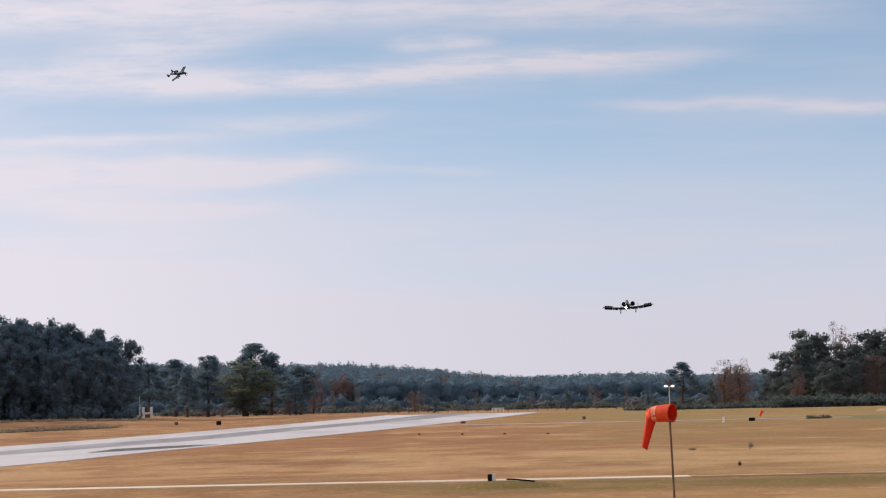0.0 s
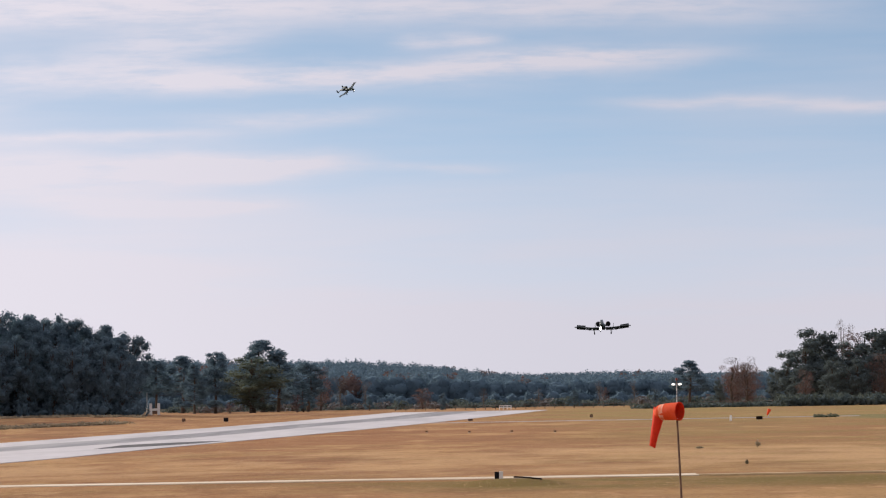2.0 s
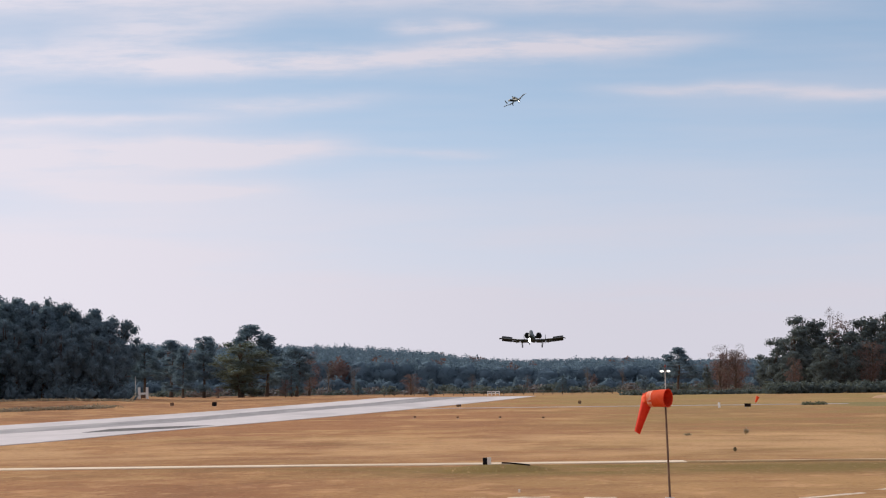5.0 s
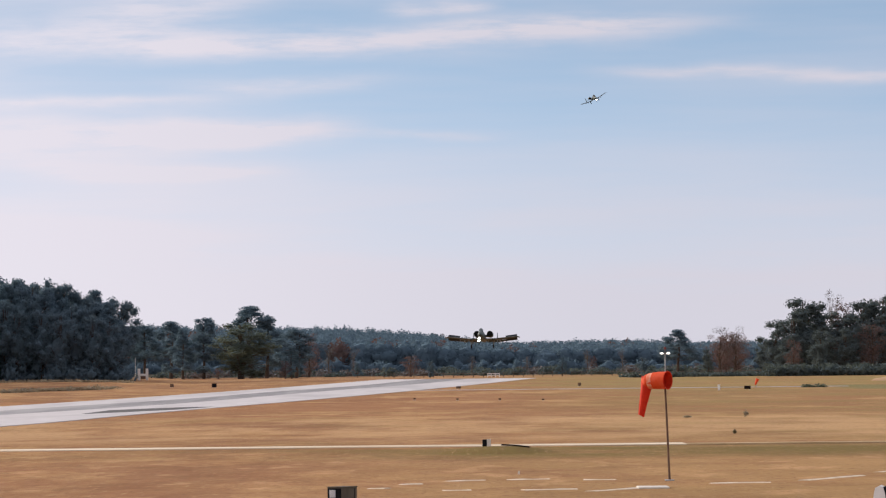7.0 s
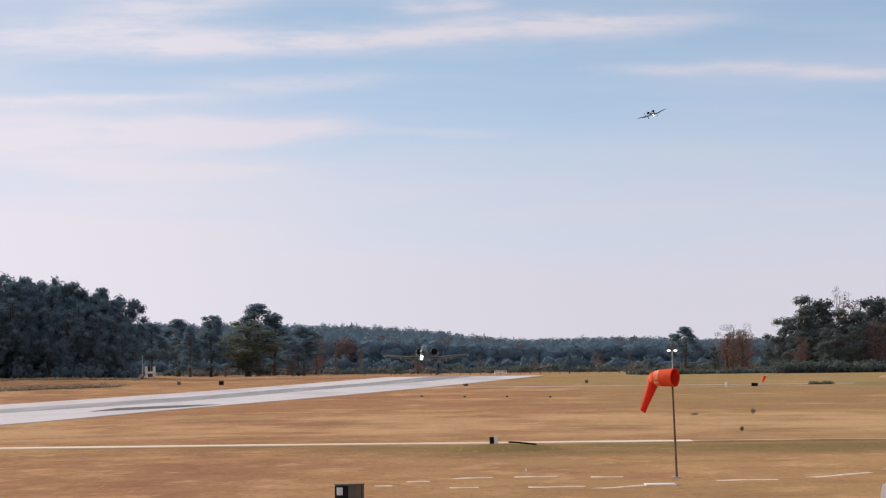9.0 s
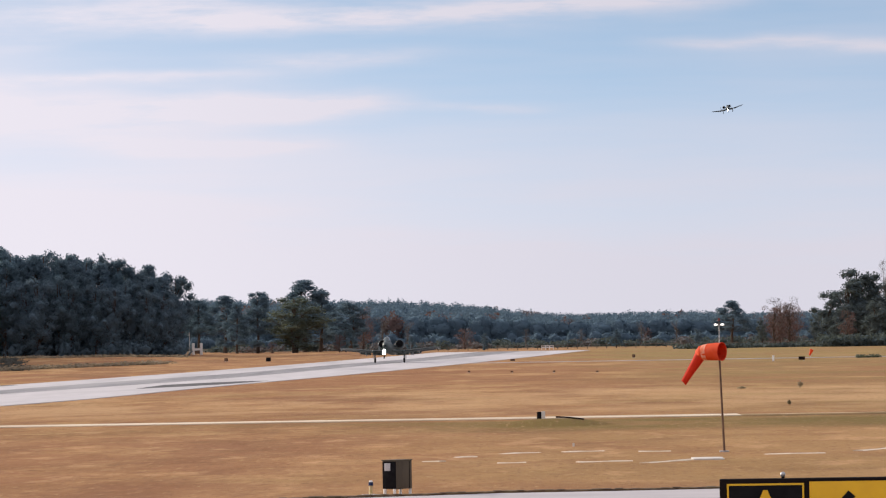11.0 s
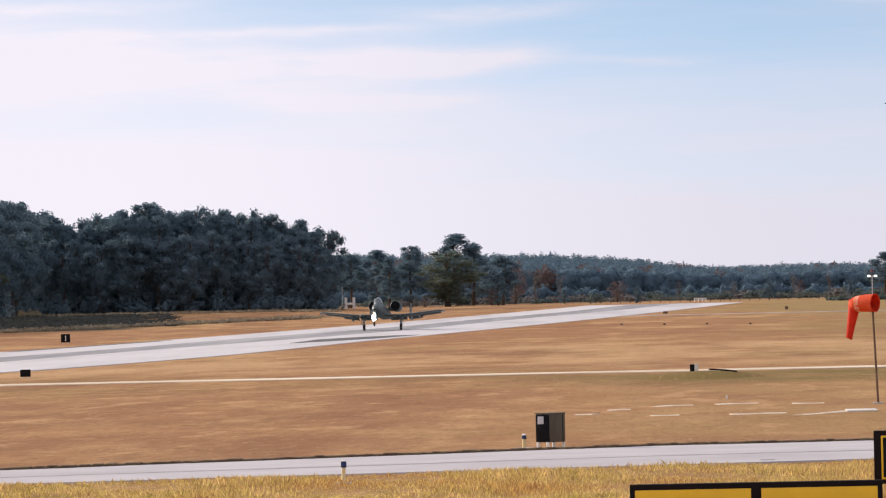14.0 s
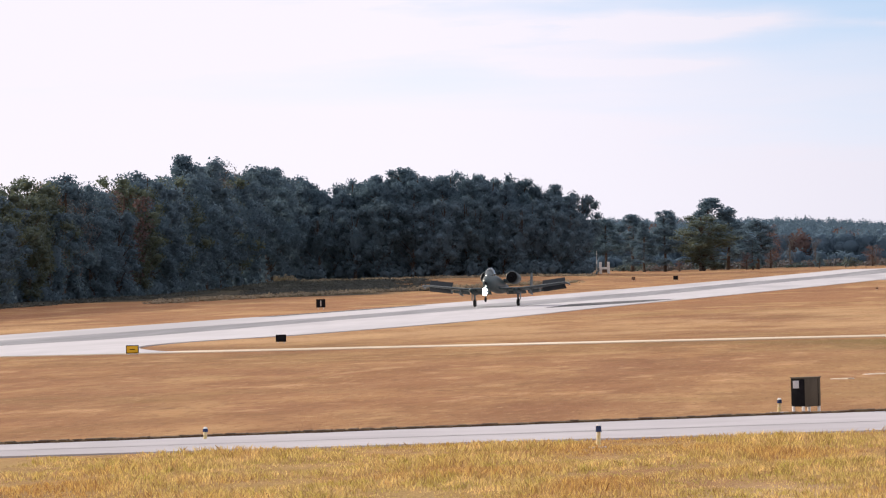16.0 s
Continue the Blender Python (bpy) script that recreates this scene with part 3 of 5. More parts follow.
def build_jet(name, m, label, can_length=0.5, opened=1.0):
    jet = empty(name, m, label, "aircraft", "twin-engined jets")
    brakes = []
    # fuselage with blunt nose
    part("fuselage", loft([(7.35, 0, 2.0, 0.08, 0.08, 1), (7.2, 0, 2.0, 0.26, 0.25, 1), (6.7, 0, 2.02, 0.46, 0.48, 0.95), (5.8, 0, 2.12, 0.62, 0.74, 0.9),
                           (4.6, 0, 2.22, 0.70, 0.92, 0.85), (3.2, 0, 2.30, 0.74, 1.0, 0.8), (1.6, 0, 2.32, 0.74, 1.0, 0.8), (-1.5, 0, 2.34, 0.7, 0.9, 0.8),
                           (-4.0, 0, 2.4, 0.56, 0.68, 0.85), (-6.5, 0, 2.5, 0.4, 0.46, 0.9), (-8.6, 0, 2.58, 0.16, 0.2, 1)], 24), M_GREY, jet)
    part("gun_barrel", tube((-0.1, 7.15, 1.78), (-0.1, 7.65, 1.78), 0.13, 0.11, 10), M_DARK, jet, "dark rotary gun muzzle")
    can = part("canopy", loft([(5.6, 0, 2.80, 0.18, 0.1, 1), (5.2, 0, 2.98, 0.44, 0.40, 1), (4.6, 0, 3.12, 0.54, 0.72, 1), (3.8, 0, 3.18, 0.54, 0.80, 1),
                              (3.0, 0, 3.14, 0.46, 0.58, 1), (2.2, 0, 3.08, 0.3, 0.32, 1), (1.4, 0, 3.04, 0.14, 0.16, 1)], 18), M_CANOPY, jet, "glossy bubble canopy")
    bm = loft([(5.0, 0, 3.03, 0.485, 0.53, 1), (4.88, 0, 3.06, 0.52, 0.60, 1)], 18)
    part("windscreen_bow", bm, M_GREY, can)
    for s in (-1, 1):
        part("inner_wing", wing([(s * 0.5, 1.75, -1.45, 1.72, 0.24), (s * 3.45, 1.75, -1.35, 1.74, 0.22)]), M_GREY, jet)
        outer = part("outer_wing", wing([(s * 3.45, 1.75, -1.35, 1.74, 0.22), (s * 6.0, 1.35, -1.05, 2.05, 0.19), (s * 8.3, 0.95, -0.85, 2.34, 0.14),
                                         (s * 8.65, 0.75, -0.8, 2.32, 0.12), (s * 8.77, 0.5, -0.75, 2.14, 0.05)]), M_GREY, jet)
        # lighter grey on edge and tip paints the highlights along the wing
        part("leading_edge", tube((s * 3.5, 1.735, 1.80), (s * 8.25, 0.95, 2.38), 0.075, 0.05, 8), M_GREY2, outer, "leading edge with its highlight painted in paler grey")
        part("wing_tip", loft([(1.0, s * 8.72, 2.30, 0.03, 0.03, 1), (0.8, s * 8.74, 2.28, 0.10, 0.12, 1), (-0.6, s * 8.74, 2.26, 0.09, 0.12, 1), (-0.85, s * 8.74, 2.27, 0.03, 0.04, 1)], 12), M_GREY2, outer, "drooped wing tip with its highlight painted in pale grey")
        # split aileron panels standing open, and lowered flaps
        for up, name2 in ((1, "upper_airbrake"), (-1, "lower_airbrake")):
            panel = part(name2, box(0, -0.5, -0.02, 2.75, 1.0, 0.05, 0.012), M_GREYSHADE, outer, "split airbrake panel with its shade painted in dark grey")
            hinge = Matrix.Translation((s * 6.85, -0.35, 2.24 if up > 0 else 2.10)) @ pose(0, 0, 0, 0, -7 * s, 0)
            panel.matrix_basis = brake_pose(hinge, up, opened)
            brakes.append((panel, hinge, up))
        for x0, x1, z0, z1 in ((0.95, 3.3, 1.70, 1.72), (3.55, 5.5, 1.74, 1.96)):
            one = wing([(s * x0, -1.25, -2.15, z0, 0.07), (s * x1, -1.2, -2.05, z1, 0.06)])
            one.transform(Matrix.Translation((0, -1.25, 1.75)) @ pose(0, 0, 0, 20) @ Matrix.Translation((0, 1.25, -1.75)))
            part("flap", one, M_GREY, jet)
        # engine pods high on the rear fuselage
        pod = part("engine_nacelle", loft([(-1.75, s * 1.55, 3.42, 0.66, 0.66, 1), (-1.9, s * 1.55, 3.42, 0.74, 0.74, 1), (-2.8, s * 1.55, 3.42, 0.76, 0.76, 1),
                                           (-4.2, s * 1.55, 3.48, 0.68, 0.68, 1), (-5.5, s * 1.55, 3.56, 0.5, 0.5, 1)], 24), M_GREY, jet)
        # closed black disc, spinner and blades paint the shade inside the intake
        part("intake", tube((s * 1.55, -1.62, 3.42), (s * 1.55, -1.76, 3.42), 0.63, 0.64, 24), M_DARK, pod, "black disc painting the shade inside the engine intake")
        part("spinner", loft([(-1.3, s * 1.55, 3.42, 0.03, 0.03, 1), (-1.45, s * 1.55, 3.42, 0.13, 0.13, 1), (-1.64, s * 1.55, 3.42, 0.18, 0.18, 1)], 12), M_DARK, pod)
        one = bmesh.new()
        for i in range(24):
            w = 2 * math.pi * i / 24
            one2 = box(0, 0, -0.19, 0.02, 0.012, 0.42, 0, None, pose(s * 1.55 + 0.4 * math.sin(w), -1.605, 3.42 + 0.4 * math.cos(w), 0, math.degrees(w), 0) @ pose(0, 0, 0, 0, 0, 35))
            merged(one2, one)
        part("fan_blades", one, M_DARK, pod)
        part("exhaust", tube((s * 1.55, -5.45, 3.56), (s * 1.55, -5.75, 3.58), 0.46, 0.38, 20), M_DARK, pod)
        part("engine_pylon", box(s * 0.85, -3.4, 2.95, 0.9, 2.2, 0.32, 0.05), M_GREY, jet)
        # tail
        part("tailplane", wing([(0, -7.0, -8.7, 2.62, 0.10), (s * 2.86, -7.1, -8.6, 2.62, 0.09)]), M_GREY, jet)
        fin = wing([(-0.42, -6.75, -8.65, 0, 0.07), (0.3, -6.7, -8.8, 0, 0.08), (1.75, -7.25, -8.75, 0, 0.06), (1.9, -7.6, -8.7, 0, 0.04)])
        fin.transform(Matrix.Translation((s * 2.86, 0, 2.62)) @ Matrix.Rotation(radians(-90), 4, "Y"))
        part("tail_fin", fin, M_GREY, jet)
        # landing gear sponson, strut and wheel
        pod2 = part("wheel_pod", loft([(2.75, s * 2.62, 1.55, 0.10, 0.10, 1), (2.4, s * 2.62, 1.52, 0.27, 0.26, 1), (1.2, s * 2.62, 1.5, 0.36, 0.34, 1), (-0.6, s * 2.62, 1.5, 0.34, 0.32, 1), (-1.6, s * 2.62, 1.6, 0.12, 0.12, 1)], 16), M_GREY, jet)
        leg = part("main_gear", tube((s * 2.62, 0.25, 1.5), (s * 2.62, 0.0, 0.25), 0.14, 0.12, 12), M_STRUT, jet, "grey main gear strut")
        part("drag_brace", tube((s * 2.62, 0.95, 1.42), (s * 2.62, 0.05, 0.4), 0.045, 0.045, 8), M_STRUT, leg)
        part("gear_door", box(s * 2.92, 0.15, 0.5, 0.04, 0.6, 0.95, 0.01), M_GREY2, leg)
        tyre = bmesh.new()
        bmesh.ops.create_cone(tyre, cap_ends=True, segments=28, radius1=0.46, radius2=0.46, depth=0.3, matrix=pose(s * 2.62, 0, 0.21, 0, 90, 0))
        bmesh.ops.bevel(tyre, geom=[e for e in tyre.edges if abs(e.verts[0].co.x - e.verts[1].co.x) < 1e-4], offset=0.08, segments=3, affect="EDGES")
        wheel = part("main_wheel", tyre, M_TYRE, leg, "black main tyre")
        part("hub", tube((s * 2.62 - 0.165, 0, 0.21), (s * 2.62 + 0.165, 0, 0.21), 0.19, 0.19, 16), M_STRUT, leg)
        # pylons with stores
        for x, z in ((1.35, 1.5), (4.2, 1.55), (5.3, 1.68)):
            part("pylon", box(s * x, 0.35, z - 0.2, 0.12, 1.3, 0.3, 0.03), M_GREY2, jet)
        part("wing_store", loft([(1.3, s * 4.2, 1.24, 0.03, 0.03, 1), (1.1, s * 4.2, 1.24, 0.11, 0.11, 1), (-0.7, s * 4.2, 1.24, 0.11, 0.11, 1), (-0.9, s * 4.2, 1.24, 0.05, 0.05, 1)], 12), M_GREY2, jet)
    nose = part("nose_gear", tube((0.32, 5.35, 1.5), (0.32, 5.5, 0.15), 0.075, 0.06, 12), M_STRUT, jet, "grey nose gear strut")
    tyre = bmesh.new()
    bmesh.ops.create_cone(tyre, cap_ends=True, segments=24, radius1=0.31, radius2=0.31, depth=0.2, matrix=pose(0.32, 5.5, 0.06, 0, 90, 0))
    bmesh.ops.bevel(tyre, geom=[e for e in tyre.edges if abs(e.verts[0].co.x - e.verts[1].co.x) < 1e-4], offset=0.05, segments=2, affect="EDGES")
    part("nose_wheel", tyre, M_TYRE, nose, "black nose tyre")
    part("nose_gear_door", box(0.02, 5.2, 0.8, 0.03, 0.9, 0.6, 0.01), M_GREY2, nose)
    for z in (1.12, 0.72):                # lamps oversized for their glare, cans added to hide them from the side
        can2 = bmesh.new()
        bmesh.ops.create_cone(can2, cap_ends=False, segments=20, radius1=0.285, radius2=0.285, depth=can_length, matrix=pose(0.32, 5.52 + can_length / 2, z, 90, 0, 0))
        bmesh.ops.solidify(can2, geom=can2.faces[:], thickness=0.015)
        unit = part("lamp_can", can2, M_STRUT, nose, "pale can added to hide the landing light from the side")
        part("landing_light", tube((0.32, 5.53, z), (0.32, 5.56, z), 0.275, 0.275, 20), M_LAMP, unit, "bright white landing light")
    # pale bead added for a glint on this wing tip
    tip = bmesh.new()
    bmesh.ops.create_uvsphere(tip, u_segments=12, v_segments=8, radius=0.07, matrix=pose(8.76, 1.0, 2.31))
    part("tip_glint", tip, M_STRUT, jet, "small pale bead standing for a glint on the wing tip")
    part("antenna", box(0, 0.6, 3.1, 0.03, 0.3, 0.35, 0.01), M_GREY2, jet)
    return jet, brakes


jet_landing, landing_brakes = build_jet("attack_jet", pose(59, 1619, 31), "grey twin-engined attack jet landing with gear down and lights on")
# longer cans here, sized to hide the lights from the camera in the turn
jet_turning, _ = build_jet("attack_jet", pose(-183, 3551, 237), "grey twin-engined attack jet banking in a turn to final approach", 1.1, 0.15)

M_SOIL = material("bare_soil", (0.40, 0.25, 0.15), 0.95, grain=0.5, other=(0.33, 0.20, 0.12), spots=(0.45, 0.33, 0.19), specular=0.1)
M_BOARD = material("weathered_board_paint", (0.82, 0.73, 0.60), 0.8, grain=2.0, other=(0.66, 0.56, 0.43), spots=(0.50, 0.40, 0.28))
M_CLEAN = material("clean_white_paint", (0.84, 0.83, 0.80), 0.5, grain=3.0, other=(0.78, 0.77, 0.74))

# ---- trees ----


ICO = bmesh.new()
bmesh.ops.create_icosphere(ICO, subdivisions=1, radius=1)
ICO_CO = np.array([v.co[:] for v in ICO.verts])
ICO_TRI = np.array([[v.index for v in f.verts] for f in ICO.faces])
ICO.free()


def cards(points, normals, sizes, rnd, name, mat, lobes=(), core=0.52):
    """Many small leaf clumps round the dense inside of each lobe, as one mesh."""
    n = len(points)
    t = rnd.normal(size=(n, 3))
    t -= normals * (t * normals).sum(1)[:, None]
    t /= np.linalg.norm(t, axis=1)[:, None] + 1e-9
    b = np.cross(normals, t)
    s = sizes[:, None]
    v = np.stack([points - t * s * rnd.uniform(0.4, 0.7, (n, 1)), points + t * s * rnd.uniform(0.3, 0.6, (n, 1)) - b * s * rnd.uniform(0.2, 0.5, (n, 1)),
                  points + b * s * rnd.uniform(0.4, 0.8, (n, 1))], 1).reshape(-1, 3)
    tri = np.arange(3 * n)
    k = len(lobes)
    if k:
        lump = 1 + rnd.uniform(-0.22, 0.22, (k, len(ICO_CO), 1))
        inside = np.array([l[:3] for l in lobes])[:, None] + ICO_CO[None] * lump * core * np.array([l[3:] for l in lobes])[:, None]
        v = np.concatenate([v, inside.reshape(-1, 3)])
        tri = np.concatenate([tri, (ICO_TRI[None] + (np.arange(k) * len(ICO_CO))[:, None, None] + 3 * n).reshape(-1)])
    m = len(tri) // 3
    me = bpy.data.meshes.new(name)
    me.vertices.add(len(v))
    me.vertices.foreach_set("co", v.ravel().astype(np.float32))
    me.loops.add(3 * m)
    me.loops.foreach_set("vertex_index", tri.astype(np.int32))
    me.polygons.add(m)
    me.polygons.foreach_set("loop_start", (np.arange(m) * 3).astype(np.int32))
    me.polygons.foreach_set("use_smooth", np.arange(m) >= n)
    me.update(calc_edges=True)
    me.validate()
    me.materials.append(mat)
    return me


def lobe_points(lobes, per, rnd, shell=0.5):
    """Scatter clumps through ellipsoid lobes (x, y, z, rx, ry, rz), denser towards their outside."""
    ps, ns = [], []
    total = sum((l[3] * l[4] * l[5]) ** (2 / 3) for l in lobes)
    for x, y, z, rx, ry, rz in lobes:
        k = max(6, int(per * (rx * ry * rz) ** (2 / 3) / total))
        d = rnd.normal(size=(k, 3))
        d /= np.linalg.norm(d, axis=1)[:, None]
        r = shell + (1 - shell) * rnd.uniform(0, 1, (k, 1)) ** 0.7
        r *= 1 + 0.15 * np.sin(d[:, :1] * 7 + x) * np.cos(d[:, 2:] * 6 + z)
        ps.append(np.array((x, y, z)) + d * r * np.array((rx, ry, rz)))
        nn = d + rnd.normal(scale=0.7, size=(k, 3))
        ns.append(nn / np.linalg.norm(nn, axis=1)[:, None])
    return np.concatenate(ps), np.concatenate(ns)


def limb_mesh(name, height, r, limbs, mat, rnd):
    bm = bmesh.new()
    bend = rnd.normal(scale=0.012, size=(6, 2)).cumsum(0)
    pts = [Vector((bend[i][0] * height, bend[i][1] * height, height * i / 5)) for i in range(6)]
    for i in range(5):
        tube(pts[i], pts[i + 1], r * (1.25 - 0.2 * i) if i else r * 1.45, r * (1.05 - 0.2 * i), 7, bm, False)
    for p, q, r0 in limbs:
        tube(p, q, r0, r0 * 0.35, 5, bm, False)
    me_ob = link(name, bm, mat)
    return me_ob


def make_tree(name, kind, seed, label):
    """One tree 10 m high at the origin, scaled when placed."""
    rnd = np.random.default_rng(seed)
    lobes, limbs = [], []
    if kind == "pine":                    # tall loblolly: bare stem, layered crown
        for i in range(30):
            f = i / 29
            z = 3.4 + 6.0 * f
            spread = (2.9 - 2.0 * f ** 1.8) * rnd.uniform(0.25, 1.05)
            a = i * 2.4 + rnd.uniform(-0.5, 0.5)
            x, y = spread * math.cos(a), spread * math.sin(a)
            q = rnd.uniform(0.7, 1.15) * (1 - 0.25 * f)
            lobes.append((x, y, z + rnd.uniform(-0.2, 0.2), q, q, q * rnd.uniform(0.6, 0.85)))
            limbs.append(((0, 0, z - 0.5), (x, y, z), 0.05))
        lobes.append((0, 0, 9.45, 0.45, 0.45, 0.5))
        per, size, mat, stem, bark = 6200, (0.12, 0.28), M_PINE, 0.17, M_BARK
    elif kind == "lowpine":               # younger pine, branches almost to the ground
        for i in range(34):
            f = i / 33
            z = 1.7 + 7.7 * f
            spread = (3.1 - 2.6 * f) * rnd.uniform(0.35, 1.05)
            a = i * 2.4 + rnd.uniform(-0.5, 0.5)
            x, y = spread * math.cos(a), spread * math.sin(a)
            q = rnd.uniform(0.6, 1.05) * (1 - 0.5 * f)
            q *= 1.2
            lobes.append((x, y, z, q, q, q * rnd.uniform(0.55, 0.8)))
            limbs.append(((0, 0, z - 0.3), (x, y, z - 0.05), 0.05))
        per, size, mat, stem, bark = 6600, (0.12, 0.28), M_PINE, 0.17, M_BARK
    elif kind in ("oak", "olive", "russet", "gold", "grove"):
        for i in range(46):
            z = 0.8 + 8.3 * (i + rnd.uniform(0, 1)) / 46
            wide = 2.7 * math.sin(math.pi * min(1, max(0.12, (z - 0.6) / 9.8))) ** 0.7
            a = rnd.uniform(0, 6.283)
            d = wide * rnd.uniform(0.3, 1.05)
            x, y = d * math.cos(a), d * math.sin(a)
            q = rnd.uniform(0.5, 1.0)
            lobes.append((x, y, z, q, q, q * rnd.uniform(0.65, 0.95)))
            if i % 2:
                limbs.append(((0, 0, max(1.2, z - 2.2)), (x, y, z), 0.06))
        lobes.append((0, 0, 4.6, 2.1, 2.1, 3.4))
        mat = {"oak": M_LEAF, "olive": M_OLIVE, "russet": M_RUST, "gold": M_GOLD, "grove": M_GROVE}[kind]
        per, size, stem, bark = 6000 if kind != "russet" else 3000, (0.11, 0.27), 0.2, M_BARK
    else:                                 # nearly bare, a haze of twigs
        for i in range(16):
            z = rnd.uniform(3.0, 9.4)
            a, d = rnd.uniform(0, 6.283), rnd.uniform(0.3, 1.9)
            x, y = d * math.cos(a), d * math.sin(a)
            lobes.append((x, y, z, 0.9, 0.9, 0.9))
            limbs.append(((0, 0, max(1.5, z - 3.2)), (x, y, z), 0.06))
        per, size, mat, stem, bark = 1300, (0.08, 0.2), M_TWIG, 0.16, M_PALEBARK
    p, n = lobe_points(lobes, per, rnd)
    tree = empty(name, pose(0, 0, 0), label, "tree")
    trunk = limb_mesh("trunk", 9.0, stem, limbs, bark, rnd)
    trunk.parent = tree
    crown = new("crown", cards(p, n, rnd.uniform(*size, len(p)), rnd, "crown", mat, lobes if kind not in ("bare", "russet") else ()))
    crown.parent = tree
    return tree


KINDS = {
    "pine": ("pine_tree", "tall dark green pine with a bare lower trunk", 3),
    "lowpine": ("pine_tree", "dark green pine with drooping layered branches", 2),
    "oak": ("broadleaf_tree", "dense dark green broadleaf tree at the wood's edge", 3),
    "grove": ("broadleaf_tree", "dull green broadleaf tree in the grove across the field", 3),
    "olive": ("broadleaf_tree", "rounded tree with olive and yellowing leaves", 2),
    "russet": ("broadleaf_tree", "thin-leaved tree in russet autumn colour", 2),
    "gold": ("broadleaf_tree", "thin tree with orange-tan autumn leaves in the wood", 1),
    "bare": ("bare_tree", "almost leafless tree with pale twigs", 2)}
PROTO, used = {}, {}


def plant(kind, x, y, height, width=1.0, turn=0.0, variant=0, group="trees round the airfield", label=""):
    name, text, count = KINDS[kind]
    v = variant % count
    s = height / 9.6
    m = pose(x, y, ground_z(x, y) - 0.15, 0, 0, turn) @ Matrix.Diagonal((s * width, s * width, s, 1))
    if (kind, v) not in PROTO:
        tree = make_tree(name, kind, 11 + 7 * v + len(kind) * 31, label or text)
        tree.matrix_basis = m
        PROTO[(kind, v)] = tree
    else:
        proto = PROTO[(kind, v)]
        keep = proto.matrix_basis.copy()
        proto.matrix_basis = Matrix()
        tree = copy_thing(proto, Matrix())
        proto.matrix_basis = keep
        tree.matrix_basis = m
        tree["label"] = label or text
    tree["group"] = group
    return tree


def clumps(name, label, category, spots, mat, seed, per, size):
    """One mesh of many uneven leaf heaps: x, y, z, half width, half depth, half height."""
    rnd = np.random.default_rng(seed)
    p, n = lobe_points(spots, per, rnd, 0.72)
    ob = new(name, cards(p, n, rnd.uniform(*size, len(p)), rnd, name, mat, spots if len(spots) < 900 else ()))
    return tagged(ob, label, category, kind="stuff")


# skyline of the wood beyond the runway: bearing and height over the eye, by distance
WOOD = [(-0.230, 0.019), (-0.181, 0.0182), (-0.1756, 0.0197), (-0.1693, 0.0190), (-0.1624, 0.0183), (-0.1561, 0.0194), (-0.1486, 0.0196), (-0.1423, 0.0232), (-0.1372, 0.0199),
        (-0.1303, 0.0205), (-0.1235, 0.0181), (-0.119, 0.0160), (-0.1168, 0.0142), (-0.1122, 0.0167), (-0.1048, 0.0173), (-0.0996, 0.0185), (-0.094, 0.0167), (-0.0894, 0.0186),
        (-0.0838, 0.0162), (-0.0804, 0.0167), (-0.0748, 0.0139), (-0.0686, 0.0138), (-0.0636, 0.0128)]


# first three points lie out of view, added so their trees shade the bay
WOOD_FRONT = [(-0.26, 540), (-0.23, 615), (-0.20, 710), (-0.18, 795), (-0.15, 910), (-0.130, 1050), (-0.1235, 1122), (-0.05, 1122)]


def wood_line(k):
    """Distance of the wood's front: its flank runs back beside the bay of grass, its unseen left end is added to shade
    it.
    """
    return float(np.interp(k, [p[0] for p in WOOD_FRONT], [p[1] for p in WOOD_FRONT]))


